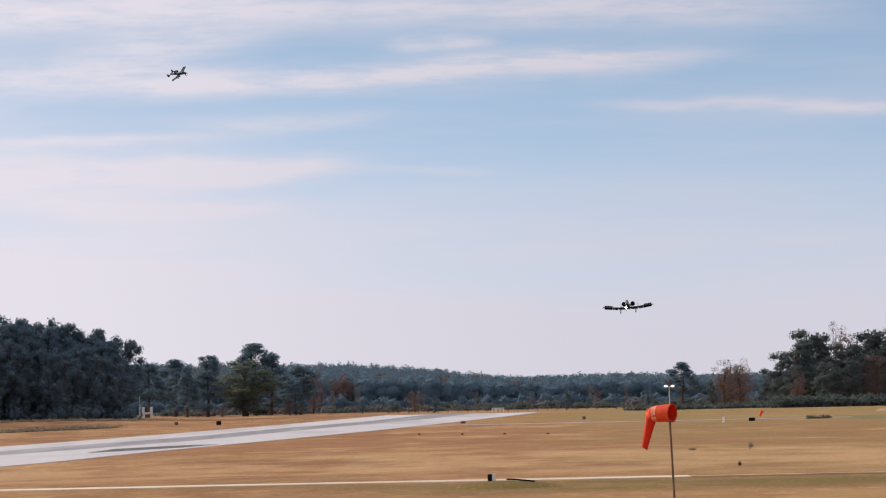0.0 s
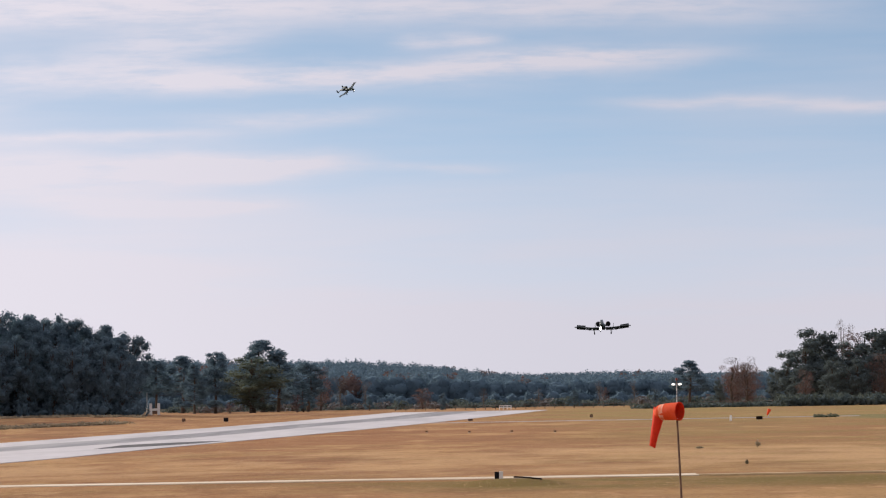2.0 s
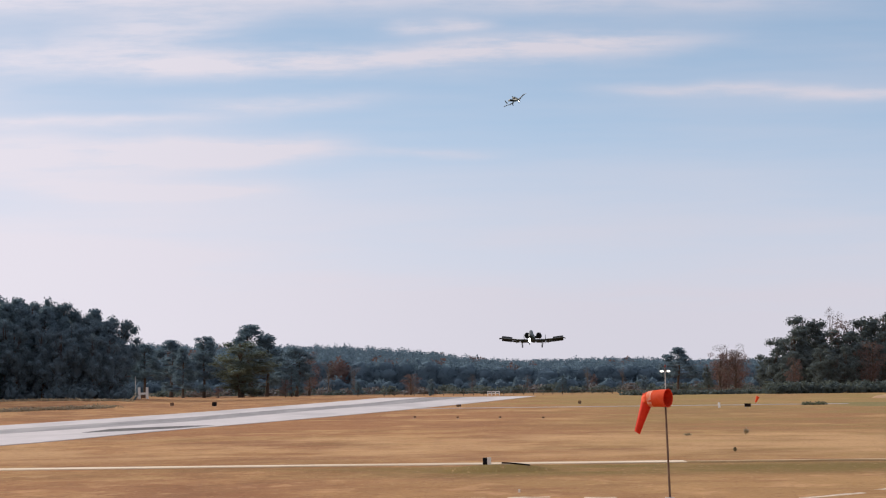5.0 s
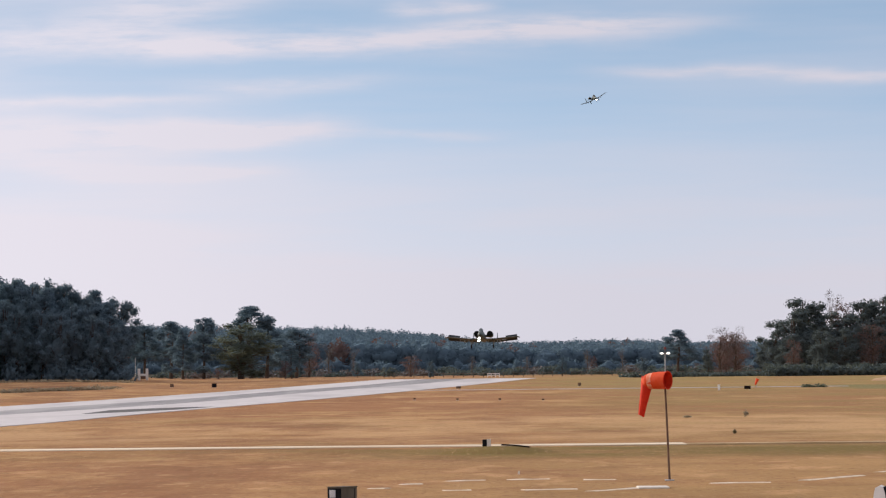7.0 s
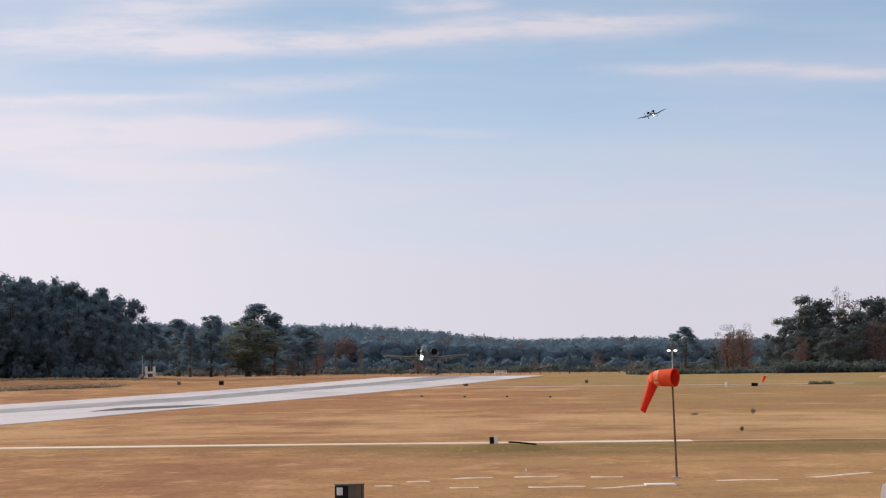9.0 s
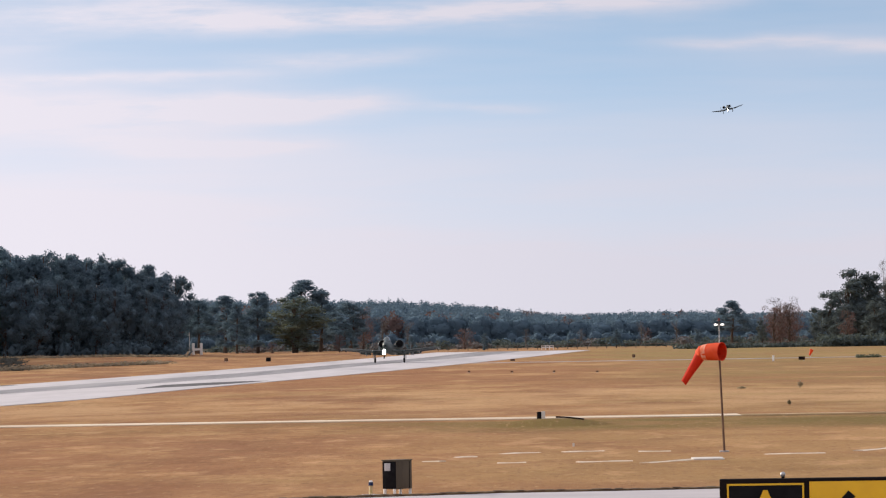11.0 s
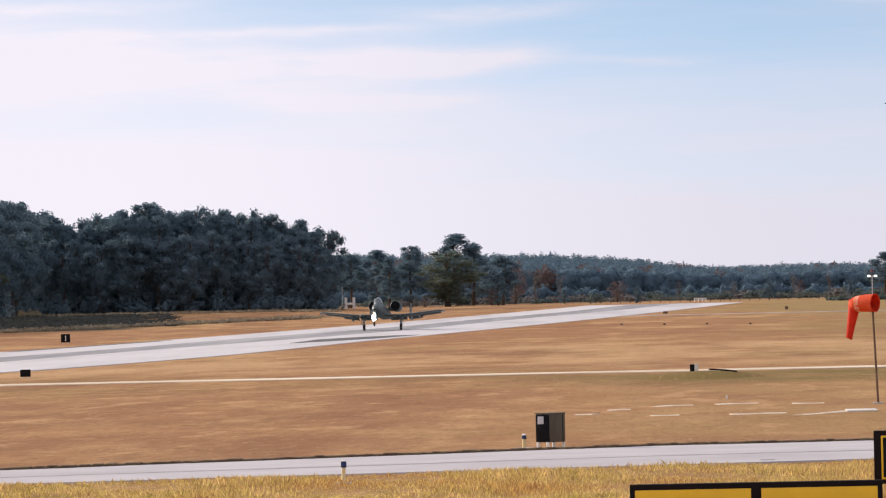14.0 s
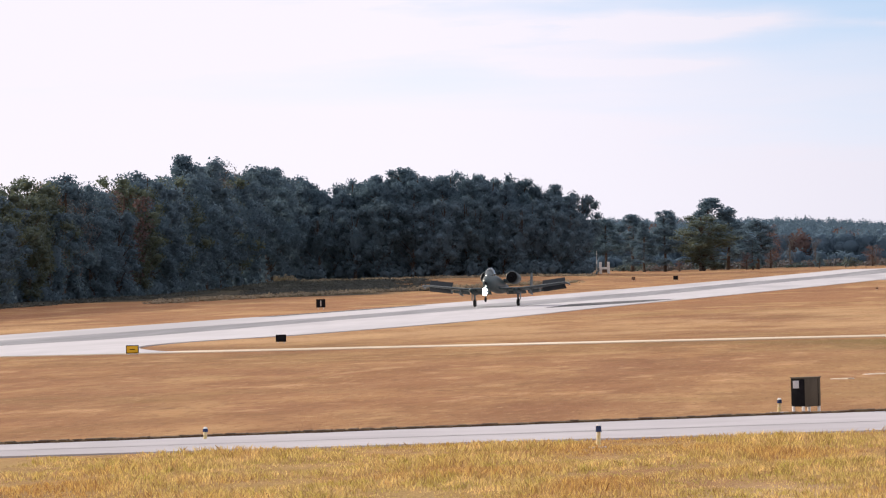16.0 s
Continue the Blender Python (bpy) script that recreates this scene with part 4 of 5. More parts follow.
def wood():
    rnd = random.Random(21)
    # starts left of the view with unseen trees added to cast shade
    k = -0.250
    while k < -0.0625:
        line = wood_line(k)
        e = float(np.interp(k, [p[0] for p in WOOD], [p[1] for p in WOOD]))
        for row, (back, share) in enumerate(((0, 0.74), (9, 0.9), (20, 1.0), (34, 0.93))):
            y = line + back + rnd.uniform(-3, 3)
            kk = k + rnd.uniform(-0.0012, 0.0012) + row * 0.0009
            if kk > -0.0628:
                continue
            x = kk * y
            h = (5.2 + e * y - ground_z(x, y)) * share * rnd.uniform(0.97, 1.05) * (0.99 if k < -0.13 else 1.025)
            pick = rnd.random()
            kind = "oak" if row == 0 or pick < 0.5 else "pine"
            if k < -0.137 and pick > (0.62 if k < -0.155 else 0.8):
                kind = "olive" if pick < 0.93 else "russet"
            if pick < 0.03:
                kind = "bare"
            plant(kind, x, y, h, rnd.uniform(0.9, 1.2) * (1.0 if line < 1000 else 0.9), rnd.uniform(0, 360), rnd.randrange(3), "wood beyond the runway")
        k += 0.0046 if line < 900 else 0.0036

    for k, e, w in ((-0.1712, 0.0180, 0.7), (-0.1556, 0.0170, 0.8)):
        y = wood_line(k) + 13
        plant("gold", k * y, y, 5.2 + e * y - ground_z(k * y, y), w, 40, 0, "wood beyond the runway")
    # undergrowth that closes the foot of the wood
    low = []
    for i in range(210):
        k = -0.245 + 0.117 * i / 210
        y = wood_line(k) - 3 + rnd.uniform(-2, 12)
        h = rnd.uniform(1.6, 4.2)
        low.append((k * y, y, ground_z(k * y, y) + h * 0.35, rnd.uniform(1.3, 2.6), 1.8, h * 0.7))
    for i in range(120):
        k = -0.1285 + 0.0665 * i / 120
        y = 1120 + rnd.uniform(-2, 12)
        h = rnd.uniform(1.6, 4.5)
        low.append((k * y, y, ground_z(k * y, y) + h * 0.35, rnd.uniform(1.3, 2.6), 1.8, h * 0.7))
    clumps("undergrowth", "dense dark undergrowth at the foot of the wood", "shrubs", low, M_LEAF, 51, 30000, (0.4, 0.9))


wood()
# the spinney past the wood's end, and single trees: bearing, distance, kind, height over the eye, width
for k, y, kind, e, w in (
        (-0.0592, 1180, "pine", 0.0079, 1.25), (-0.0540, 1190, "pine", 0.0086, 1.7), (-0.0515, 1165, "lowpine", 0.0072, 1.2), (-0.0472, 1170, "pine", 0.0092, 1.1),
        (-0.0378, 1195, "pine", 0.0114, 1.9), (-0.0350, 1200, "lowpine", 0.0098, 1.4), (-0.0400, 1160, "olive", 0.0086, 1.95), (-0.0290, 1180, "pine", 0.0068, 1.9), (-0.0298, 1160, "lowpine", 0.0036, 1.1),
        (-0.0262, 1230, "russet", 0.0062, 0.9), (-0.0312, 1150, "russet", 0.0008, 1.0), (-0.0445, 1150, "russet", -0.0006, 1.4), (-0.0225, 1240, "bare", 0.0040, 1.0),
        (-0.0168, 1160, "lowpine", 0.0002, 1.3), (-0.0175, 1260, "bare", 0.0030, 1.0), (-0.0061, 1200, "russet", 0.0016, 1.5), (-0.0022, 1130, "oak", 0.0006, 0.85),
        (0.0060, 1240, "bare", 0.0012, 1.0), (0.0170, 1240, "bare", 0.0010, 0.9), (0.0240, 1130, "lowpine", 0.0009, 1.0), (0.0290, 1240, "bare", 0.0022, 0.9), (0.0300, 1260, "russet", 0.0012, 0.8),
        (0.0360, 1230, "bare", 0.0022, 0.9), (0.0400, 1130, "oak", 0.0008, 0.9), (0.0468, 1190, "pine", 0.0060, 1.9), (0.0555, 1165, "russet", 0.0052, 1.3), (0.0582, 1168, "russet", 0.0056, 1.2), (0.0530, 1150, "oak", 0.0024, 0.8),
        (0.0569, 1170, "bare", 0.0064, 1.25), (0.0565, 1175, "russet", 0.0048, 1.15), (0.0590, 1200, "russet", 0.0052, 1.0), (0.0640, 1160, "oak", 0.0034, 0.9), (0.0662, 1080, "oak", 0.0062, 1.25),
        (0.0695, 1080, "oak", 0.0098, 1.2), (0.0718, 1085, "oak", 0.0124, 1.15), (0.0745, 1090, "oak", 0.0108, 1.25), (0.0773, 1110, "bare", 0.0130, 0.6), (0.0790, 1095, "oak", 0.0096, 1.2),
        (0.0815, 1090, "russet", 0.0112, 1.25), (0.0840, 1085, "oak", 0.0116, 1.2), (0.0862, 1095, "russet", 0.0118, 0.9), (0.0880, 1085, "oak", 0.0128, 1.2), (0.0910, 1090, "oak", 0.0130, 1.0),
        (0.0940, 1090, "pine", 0.0138, 1.0), (0.0975, 1090, "oak", 0.0128, 1.0), (0.0700, 1060, "russet", 0.0040, 0.8), (0.0680, 1070, "oak", 0.0030, 1.0), (0.0755, 1070, "oak", 0.0060, 1.0), (0.0800, 1070, "oak", 0.0062, 1.1), (0.0855, 1070, "russet", 0.0070, 1.0)):
    kind = "grove" if kind == "oak" and k > 0.05 else kind
    y *= 1.08
    x = k * y
    h = max(1.5, 5.2 + e * y - ground_z(x, y))
    plant(kind, x, y, h, 1.15 * w ** 0.6 if "pine" in kind else w * 1.1, (k * 1e5) % 360, int(abs(k) * 1e4), "single trees at the field's edge")


def crowns(name, label, spots, mat, seed):
    """Lumpy tree crowns of a distant wood, joined into one mesh."""
    ball = bmesh.new()
    bmesh.ops.create_icosphere(ball, subdivisions=2, radius=1)
    co = np.array([v.co[:] for v in ball.verts])
    fa = np.array([[v.index for v in f.verts] for f in ball.faces])
    ball.free()
    rnd = np.random.default_rng(seed)
    vs, fs = [], []
    lobes = []
    for x, y, z, rx, ry, rz in spots:
        lobes.append((x, y, z - rz * 0.15, rx * 0.78, ry * 0.78, rz * 0.85))
        for k in range(6):
            d = rnd.normal(size=3)
            d[2] = abs(d[2]) * 0.9
            d[1] = -abs(d[1]) if k % 2 else d[1]
            d /= np.linalg.norm(d)
            q = rnd.uniform(0.32, 0.52)
            lobes.append((x + d[0] * rx * 0.44, y + d[1] * ry * 0.44, z + d[2] * rz * 0.46 - rz * 0.1, rx * q, ry * q, rz * q * 0.8))
    for i, (x, y, z, rx, ry, rz) in enumerate(lobes):
        s = np.ones(len(co))
        for amp, freq in ((0.10, 2.3), (0.09, 4.7), (0.06, 9.0)):
            w = rnd.normal(size=(3, 3)) * freq
            ph = rnd.uniform(0, 6.3, 3)
            s += amp * (np.sin(co @ w + ph)).prod(1) * 1.6
        vs.append(co * s[:, None] * np.array((rx, ry, rz)) + np.array((x, y, z)))
        fs.append(fa + i * len(co))
    v, f = np.concatenate(vs), np.concatenate(fs)
    me = bpy.data.meshes.new(name)
    me.from_pydata(v.tolist(), [], f.tolist())
    me.polygons.foreach_set("use_smooth", np.ones(len(f), dtype=bool))
    me.materials.append(mat)
    return tagged(new(name, me), label, "woods", kind="stuff")


def far_woods():
    rnd = random.Random(5)
    near, far, rust = [], [], []
    for row in range(20):
        y = 1480 + 64 * row
        step = 5.6 + 0.12 * row
        x = -0.10 * y
        while x < 0.115 * y:
            k = x / y
            z = ground_z(x, y)
            h = rnd.uniform(0.85, 1.0) * CANOPY
            h = max(4.0, min(h, 5.2 + ridge(k) * (0.5 + 0.5 * min(1, row / 16)) * y - z + rnd.uniform(0.9, 2.4)))
            r = rnd.uniform(3.4, 6.0)
            spot = (x, y, z + h * 0.5, r, r, h * 0.54)
            (rust if rnd.random() < (0.06 if row < 7 else 0.015) else near if row < 9 else far).append(spot)
            x += step * rnd.uniform(0.7, 1.3)
    x = -150.0
    while x < 170:                          # saplings along the front of the woods
        h = rnd.uniform(2.5, 5.0)
        near.append((x, 1465 + rnd.uniform(-8, 8), ground_z(x, 1465) + h * 0.4, rnd.uniform(1.6, 3.0), 2.0, h * 0.6))
        x += rnd.uniform(1.5, 3.5)
    crowns("far_woods", "wooded hill on the horizon, blue haze painted into its leaves", far, M_FARWOOD, 31)
    crowns("far_woods", "mixed woods below the hill, blue haze painted into the leaves", near, M_FARWOOD, 32)
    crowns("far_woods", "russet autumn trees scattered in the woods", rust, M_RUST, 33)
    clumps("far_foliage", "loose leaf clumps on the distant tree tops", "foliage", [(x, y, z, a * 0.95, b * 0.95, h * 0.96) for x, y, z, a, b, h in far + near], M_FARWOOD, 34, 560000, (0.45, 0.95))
    clumps("far_foliage", "loose russet leaf clumps on scattered distant trees", "foliage", rust, M_RUST, 35, 16000, (0.6, 1.3))


far_woods()


def thicket():
    rnd = random.Random(9)
    green, tan = [], []
    x = -75.0
    while x < 125:
        y = 1330 + rnd.uniform(-30, 90)
        h = rnd.uniform(0.9, 2.6)
        k = x / y
        spot = (x, y, ground_z(x, y) + h * 0.4, rnd.uniform(1.5, 3.5), 2.5, h * 0.6)
        (tan if rnd.random() < 0.3 else green).append(spot)
        x += rnd.uniform(0.8, 2.2)
    for i in range(120):                                  # hedge under the eastern trees
        x = 73 + i * 0.39 + rnd.uniform(-1, 1)
        y = 1123 + rnd.uniform(-6, 6)
        green.append((x, y, ground_z(x, y) + 1.0, 1.6, 1.6, rnd.uniform(1.0, 1.9)))
    for i in range(50):
        x = 41 + i * 0.65
        y = 1128 + rnd.uniform(-6, 6)
        green.append((x, y, ground_z(x, y) + 0.3, 1.3, 1.3, rnd.uniform(0.4, 0.9)))
    clumps("thicket", "low dark thicket along the field's far edge", "shrubs", green, M_HEDGE, 41, 22000, (0.4, 0.9))
    clumps("thicket", "dry brown brush along the field's far edge", "shrubs", tan, M_TWIG, 42, 6000, (0.35, 0.8))
    brush = []
    for i in range(110):                                  # rank grass on the bank before the wood, sunlit tone painted in
        k = -0.130 + 0.068 * i / 110
        y = 1090 + rnd.uniform(-10, 6)
        brush.append((k * y, y, ground_z(k * y, y) + 0.15, rnd.uniform(0.8, 3.2), 1.2, rnd.uniform(0.15, 0.45)))
    for i in range(130):
        k = -0.150 + 0.085 * i / 130
        y = 756 + 205 * (i / 130) + rnd.uniform(-8, 8)
        brush.append((k * y, y, ground_z(k * y, y) + 0.2, rnd.uniform(0.8, 3.0), 1.5, rnd.uniform(0.2, 0.6)))
    clumps("brush", "dry brush and rank grass before the wood, painted pale as sunlit", "brush", brush, M_PALEBRUSH, 43, 14000, (0.2, 0.5))
    pale = [(k * 1085, 1085 + dy, ground_z(k * 1085, 1085) + 0.5, 1.3, 1.2, h) for k, dy, h in ((-0.1275, 0, 1.3), (-0.1262, 2, 1.5), (-0.1248, 1, 1.1), (-0.1236, 0, 1.2), (-0.1225, 2, 0.9))]
    clumps("brush", "bush at the foot of the wood, painted pale as sunlit", "brush", pale, M_PALEBRUSH, 47, 900, (0.25, 0.5))
    # clumps added over the bay, their dull colour stands for the wood's shade
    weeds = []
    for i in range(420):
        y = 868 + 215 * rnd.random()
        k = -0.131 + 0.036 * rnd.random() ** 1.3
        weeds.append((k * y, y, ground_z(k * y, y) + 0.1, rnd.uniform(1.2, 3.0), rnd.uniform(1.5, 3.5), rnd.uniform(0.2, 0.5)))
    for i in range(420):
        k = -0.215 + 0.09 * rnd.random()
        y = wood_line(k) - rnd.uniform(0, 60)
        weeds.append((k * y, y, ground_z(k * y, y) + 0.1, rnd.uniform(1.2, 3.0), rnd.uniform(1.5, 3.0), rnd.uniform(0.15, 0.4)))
    clumps("weeds", "dull weed clumps added to paint the wood's shade across the bay", "weeds", weeds, M_BAYSHADE, 46, 26000, (0.2, 0.45))
    x0, y0 = 63.1, 852
    clumps("brush", "greenish weed clump in the open field", "brush", [(x0 + dx, y0 + dx % 2, ground_z(x0, y0) + 0.15, 0.7, 0.7, 0.45) for dx in (-1.6, -0.8, 0.0, 0.9, 1.6)], M_OLIVE, 44, 700, (0.12, 0.3))


def tuft(x, y, w, h, mat, label, seed):
    """A loose weed tuft standing in the turf."""
    ob = clumps("weed_tuft", label, "weeds", [(x + w * dx, y + 0.3 * w * dx, rise(y) + h * 0.45, w * 0.55, w * 0.5, h * q) for dx, q in ((-0.5, 0.42), (0.0, 0.6), (0.45, 0.36))], mat, seed, 150, (0.05, 0.12))
    tagged(ob, label, "weeds", "weed tufts in the turf", kind="thing")


thicket()
for i, (x, y, w, h, mat) in enumerate(((29.1, 482, 0.30, 0.75, M_PALEBRUSH), (23.4, 480, 0.45, 0.25, M_PALEBRUSH), (21.2, 365, 0.14, 0.30, M_SCRUB))):
    tuft(x, y, w, h, mat, "dry brown weed tuft standing in the turf" if mat is M_SCRUB else "pale bleached weed tuft in the turf", 61 + i)


def earth_bank(x, y):
    """A long low heap of bare soil with a lumpy crest."""
    rows = []
    for i in range(25):
        u = i / 24
        h = 1.5 * math.sin(math.pi * u) ** 0.6 * (1 + 0.16 * math.sin(i * 1.9)) + 0.02
        rows.append([(x + 22 * u, y + d * (1 + 0.1 * math.sin(i * 1.3)), ground_z(x + 22 * u, y) - 0.1 + h * f)
                     for d, f in ((-5, 0), (-3, 0.55), (-1.2, 0.92), (0.5, 1.0), (2.2, 0.7), (5, 0))])
    tagged(link("earth_bank", rings(rows), M_SOIL), "low bank of bare reddish soil across the field", "earth bank")


earth_bank(84, 985)


def grass():
    """Standing blades: rank verge this side of the taxiway, thinner turf beyond it."""
    rnd = np.random.default_rng(3)

    def blades(n, xs, ys, tall, wide, lean, name, label, keep=None):
        x, y = rnd.uniform(*xs, n), rnd.uniform(*ys, n)
        # tufts: pull blades together in uneven groups
        cx, cy = np.round(x / 0.55 + np.sin(y * 1.3)) * 0.55, np.round(y / 0.8) * 0.8
        pull = rnd.uniform(0, 0.75, n)
        x, y = x * (1 - pull) + cx * pull, y * (1 - pull) + cy * pull
        if keep is not None:
            ok = keep(x, y)
            x, y = x[ok], y[ok]
            n = len(x)
        z = np.array([rise(v) for v in y]) - 0.02
        drift = 0.5 + 0.5 * np.sin(x * 0.8 + 1.7 * np.sin(y * 0.23)) * np.sin(y * 0.35 + 0.6 * np.sin(x * 0.31))
        h = rnd.uniform(*tall, n) * (0.2 + 1.1 * drift)
        w = rnd.uniform(*wide, n)
        a = rnd.uniform(0, 6.283, n)
        lx, ly = rnd.normal(scale=lean, size=n) * h, rnd.normal(scale=lean, size=n) * h
        base = np.stack([x, y, z], 1)
        side = np.stack([np.cos(a), np.sin(a), np.zeros(n)], 1) * w[:, None] * 0.5
        mid = base + np.stack([lx * 0.35, ly * 0.35, h * 0.6], 1)
        tip = base + np.stack([lx, ly, h], 1)
        v = np.stack([base - side, base + side, mid + side * 0.7, tip, mid - side * 0.7], 1).reshape(-1, 3)
        me = bpy.data.meshes.new(name)
        me.from_pydata(v.tolist(), [], [tuple(range(5 * i, 5 * i + 5)) for i in range(n)])
        me.materials.append(M_STRAW)
        tagged(new(name, me), label, "grass", kind="stuff")

    blades(190000, (-24, 14), (88, 147), (0.06, 0.24), (0.012, 0.034), 0.4, "grass", "tall straw-coloured and greenish verge grass",
           lambda x, y: (y < 145.8 + 0.24 * x) & (np.abs(x) < 0.2 * y))


grass()

# ---- airfield furniture ----


def windsock(x, y):
    w = empty("windsock", pose(x, y, rise(y)), "orange fabric windsock hanging limp from a leaning rusty pole", "windsock")
    lean = 0.14
    part("pole", tube((0, 0, 0), (-lean, 0, 3.95), 0.052, 0.043, 12), M_RUSTPOLE, w, "rusty brown steel pole")
    part("base_plate", box(0, 0, 0, 0.4, 0.4, 0.06, 0.015), M_GALV, w)
    # the frame holds the mouth open; the tail droops
    top = Vector((-lean, -0.05, 4.33))
    def ring(c, r, tilt_z, tilt_y, n=22, fold=0.0):
        m = Matrix.Translation(c) @ pose(0, 0, 0, 0, tilt_y, tilt_z)
        return [m @ Vector((0, r * math.cos(2 * math.pi * i / n) * (1 + fold * math.sin(i * 1.7)), r * math.sin(2 * math.pi * i / n))) for i in range(n)]
    rows = [ring(top + Vector((0.10, -0.10, 0)), 0.385, -33, 0), ring(top + Vector((-0.20, 0.09, -0.005)), 0.38, -32, -1), ring(top + Vector((-0.50, 0.28, -0.02)), 0.355, -31, -3, fold=0.02),
            ring(top + Vector((-0.74, 0.43, -0.05)), 0.32, -30, -10, fold=0.04), ring(top + Vector((-0.84, 0.50, -0.13)), 0.26, -30, -35, fold=0.05)]
    part("sock", rings(rows[:4], None, False), M_ORANGE, w, "taut orange fabric mouth")
    # the sun's highlight on the sock, painted as a pale ring
    part("highlight_band", rings([ring(top + Vector((-0.46, 0.26, -0.018)), 0.366, -31, -3), ring(top + Vector((-0.66, 0.38, -0.036)), 0.342, -30, -7)], None, False), M_ORANGE_GLEAM, w, "pale band painting the sun's highlight on the fabric")
    part("sock_end", rings(rows[3:], None, False), M_ORANGE, w)
    tail = []
    for i, (dz, rx, ry) in enumerate(((0.22, 0.24, 0.26), (-0.10, 0.235, 0.25), (-0.45, 0.20, 0.21), (-0.95, 0.165, 0.17), (-1.45, 0.135, 0.13))):
        n = 22
        tail.append([Vector((rx * math.cos(2 * math.pi * j / n) * (1 + 0.10 * math.sin(3 * j + i)), ry * math.sin(2 * math.pi * j / n), dz - 0.04 * math.cos(2 * math.pi * j / n))) for j in range(n)])
    droop = part("sock_tail", rings(tail, None, True), M_ORANGE_TAIL, w, "drooping orange fabric tail")
    droop.matrix_basis = pose(*(top + Vector((-0.78, 0.46, -0.10))), 0, 14, 0)
    hoop = bmesh.new()
    r = ring(top + Vector((0.105, -0.104, 0)), 0.39, -33, 0, 24)
    for a, b in zip(r, r[1:] + r[:1]):
        tube(a, b, 0.016, 0.016, 6, hoop)
    part("hoop", hoop, M_ORANGE_TAIL, w, "fabric-wrapped hoop at the mouth")
    inner = rings([ring(top + Vector((0.09, -0.095, 0)), 0.372, -33, 0), ring(top + Vector((-0.5, 0.28, -0.02)), 0.33, -31, -3)], None, False)
    part("lining", inner, M_ORANGE_IN, w, "shaded inside of the sock")
    part("swivel", tube((-lean, 0, 3.9), (-lean, 0, 4.02), 0.03, 0.03, 10), M_GALV, w)
    return droop


sock_tail = windsock(9.76, 216.7)


def pole_light(x, y, height):
    m = empty("light_mast", pose(x, y, ground_z(x, y)), "slim grey mast with a pair of lamps on top", "mast")
    part("mast", tube((0, 0, 0), (0, 0, height), 0.07, 0.05, 8), M_GALV, m)
    part("crossarm", box(0, 0, height - 0.1, 0.9, 0.08, 0.08, 0.01), M_GALV, m)
    for s in (-1, 1):
        one = bmesh.new()
        bmesh.ops.create_uvsphere(one, u_segments=14, v_segments=9, radius=0.19, matrix=pose(s * 0.4, 0, height + 0.02) @ Matrix.Diagonal((1.2, 1, 0.7, 1)))
        part("lamp_head", one, M_MAST, m, "white lamp head")
    part("beacon", tube((0, 0, height), (0, 0, height + 0.5), 0.05, 0.04, 8), M_RUSTPOLE, m)
    part("obstruction_lamp", tube((0, 0, height + 0.5), (0, 0, height + 0.8), 0.15, 0.12, 10), M_REDLAMP, m, "dull red obstruction lamp")


pole_light(27.0, 608.0, 6.2)

for i, (x0, y0, x1, y1) in enumerate(((-3.06, 208.4, -2.3, 207.9), (-1.82, 214.7, -0.93, 215.0), (0.16, 219.7, 1.78, 221.1), (2.9, 221.2, 4.65, 222.0), (6.15, 219.7, 7.55, 219.6),
                                      (-0.02, 203.9, 1.13, 204.0), (3.22, 203.3, 5.41, 204.0), (5.88, 200.5, 7.83, 204.4), (11.23, 211.4, 13.77, 211.9), (15.4, 214.8, 18.5, 222.5), (19.8, 229.0, 22.6, 236.0))):
    mid, way = Vector(((x0 + x1) / 2, (y0 + y1) / 2, 0.0)), Vector((x1 - x0, y1 - y0, 0))
    n = way.length / 2
    one = rings([[(s * n, -0.32, -0.03), (s * n, 0.32, -0.03), (s * n, 0.22, 0.02), (s * n, 0.03, 0.035), (s * n, -0.16, 0.028)] for s in (-1, -0.33, 0.33, 1)])
    for v in one.verts:
        v.co.z += 0.012 * math.sin(v.co.x * 3.1 + i)
    ob = link("marker_board", one, M_BOARD)
    ob.matrix_basis = pose(mid.x, mid.y, 0.0, 0, 0, math.degrees(math.atan2(way.y, way.x)))
    tagged(ob, "faded white board of the segmented circle on the turf", "marker", "segmented circle boards")
ob = link("concrete_pad", box(8.55, 205.0, 0, 1.25, 2.6, 0.06, 0.02), M_WHITE)
tagged(ob, "pale concrete pad beside the windsock", "pad")


def equipment_box(x, y):
    c = empty("equipment_cabinet", pose(x, y, 0, 0, 0, -36), "tan equipment cabinet with a black front on short white legs", "cabinet")
    w, d, h, z = 0.57, 0.84, 0.93, 0.22
    part("body", box(0, 0, z, w, d, h, 0.02), M_TAN, c)
    part("front_panel", box(0, -d / 2 - 0.012, z + 0.02, w - 0.03, 0.024, h - 0.05, 0.006), M_BLACK, c, "black front panel")
    part("notice", box(-0.06, -d / 2 - 0.03, z + 0.60, 0.24, 0.012, 0.25, 0.003), M_PAPER, c, "pale notice plate")
    part("lid", box(0, 0, z + h, w + 0.05, d + 0.05, 0.03, 0.008), M_TAN, c)
    part("side_seam", box(w / 2 + 0.004, 0.28, z + 0.02, 0.012, 0.02, h - 0.05, 0.002), M_BLACK, c)
    for sx in (-0.2, 0.2):
        for sy in (-0.42, 0.42):
            part("leg", tube((sx, sy, 0), (sx, sy, z + 0.01), 0.05, 0.05, 10), M_CLEAN, c)
    part("footing", box(0, 0, -0.05, w + 0.06, d + 0.06, 0.062, 0.005), M_TAXI, c)


equipment_box(-3.3, 164.6)


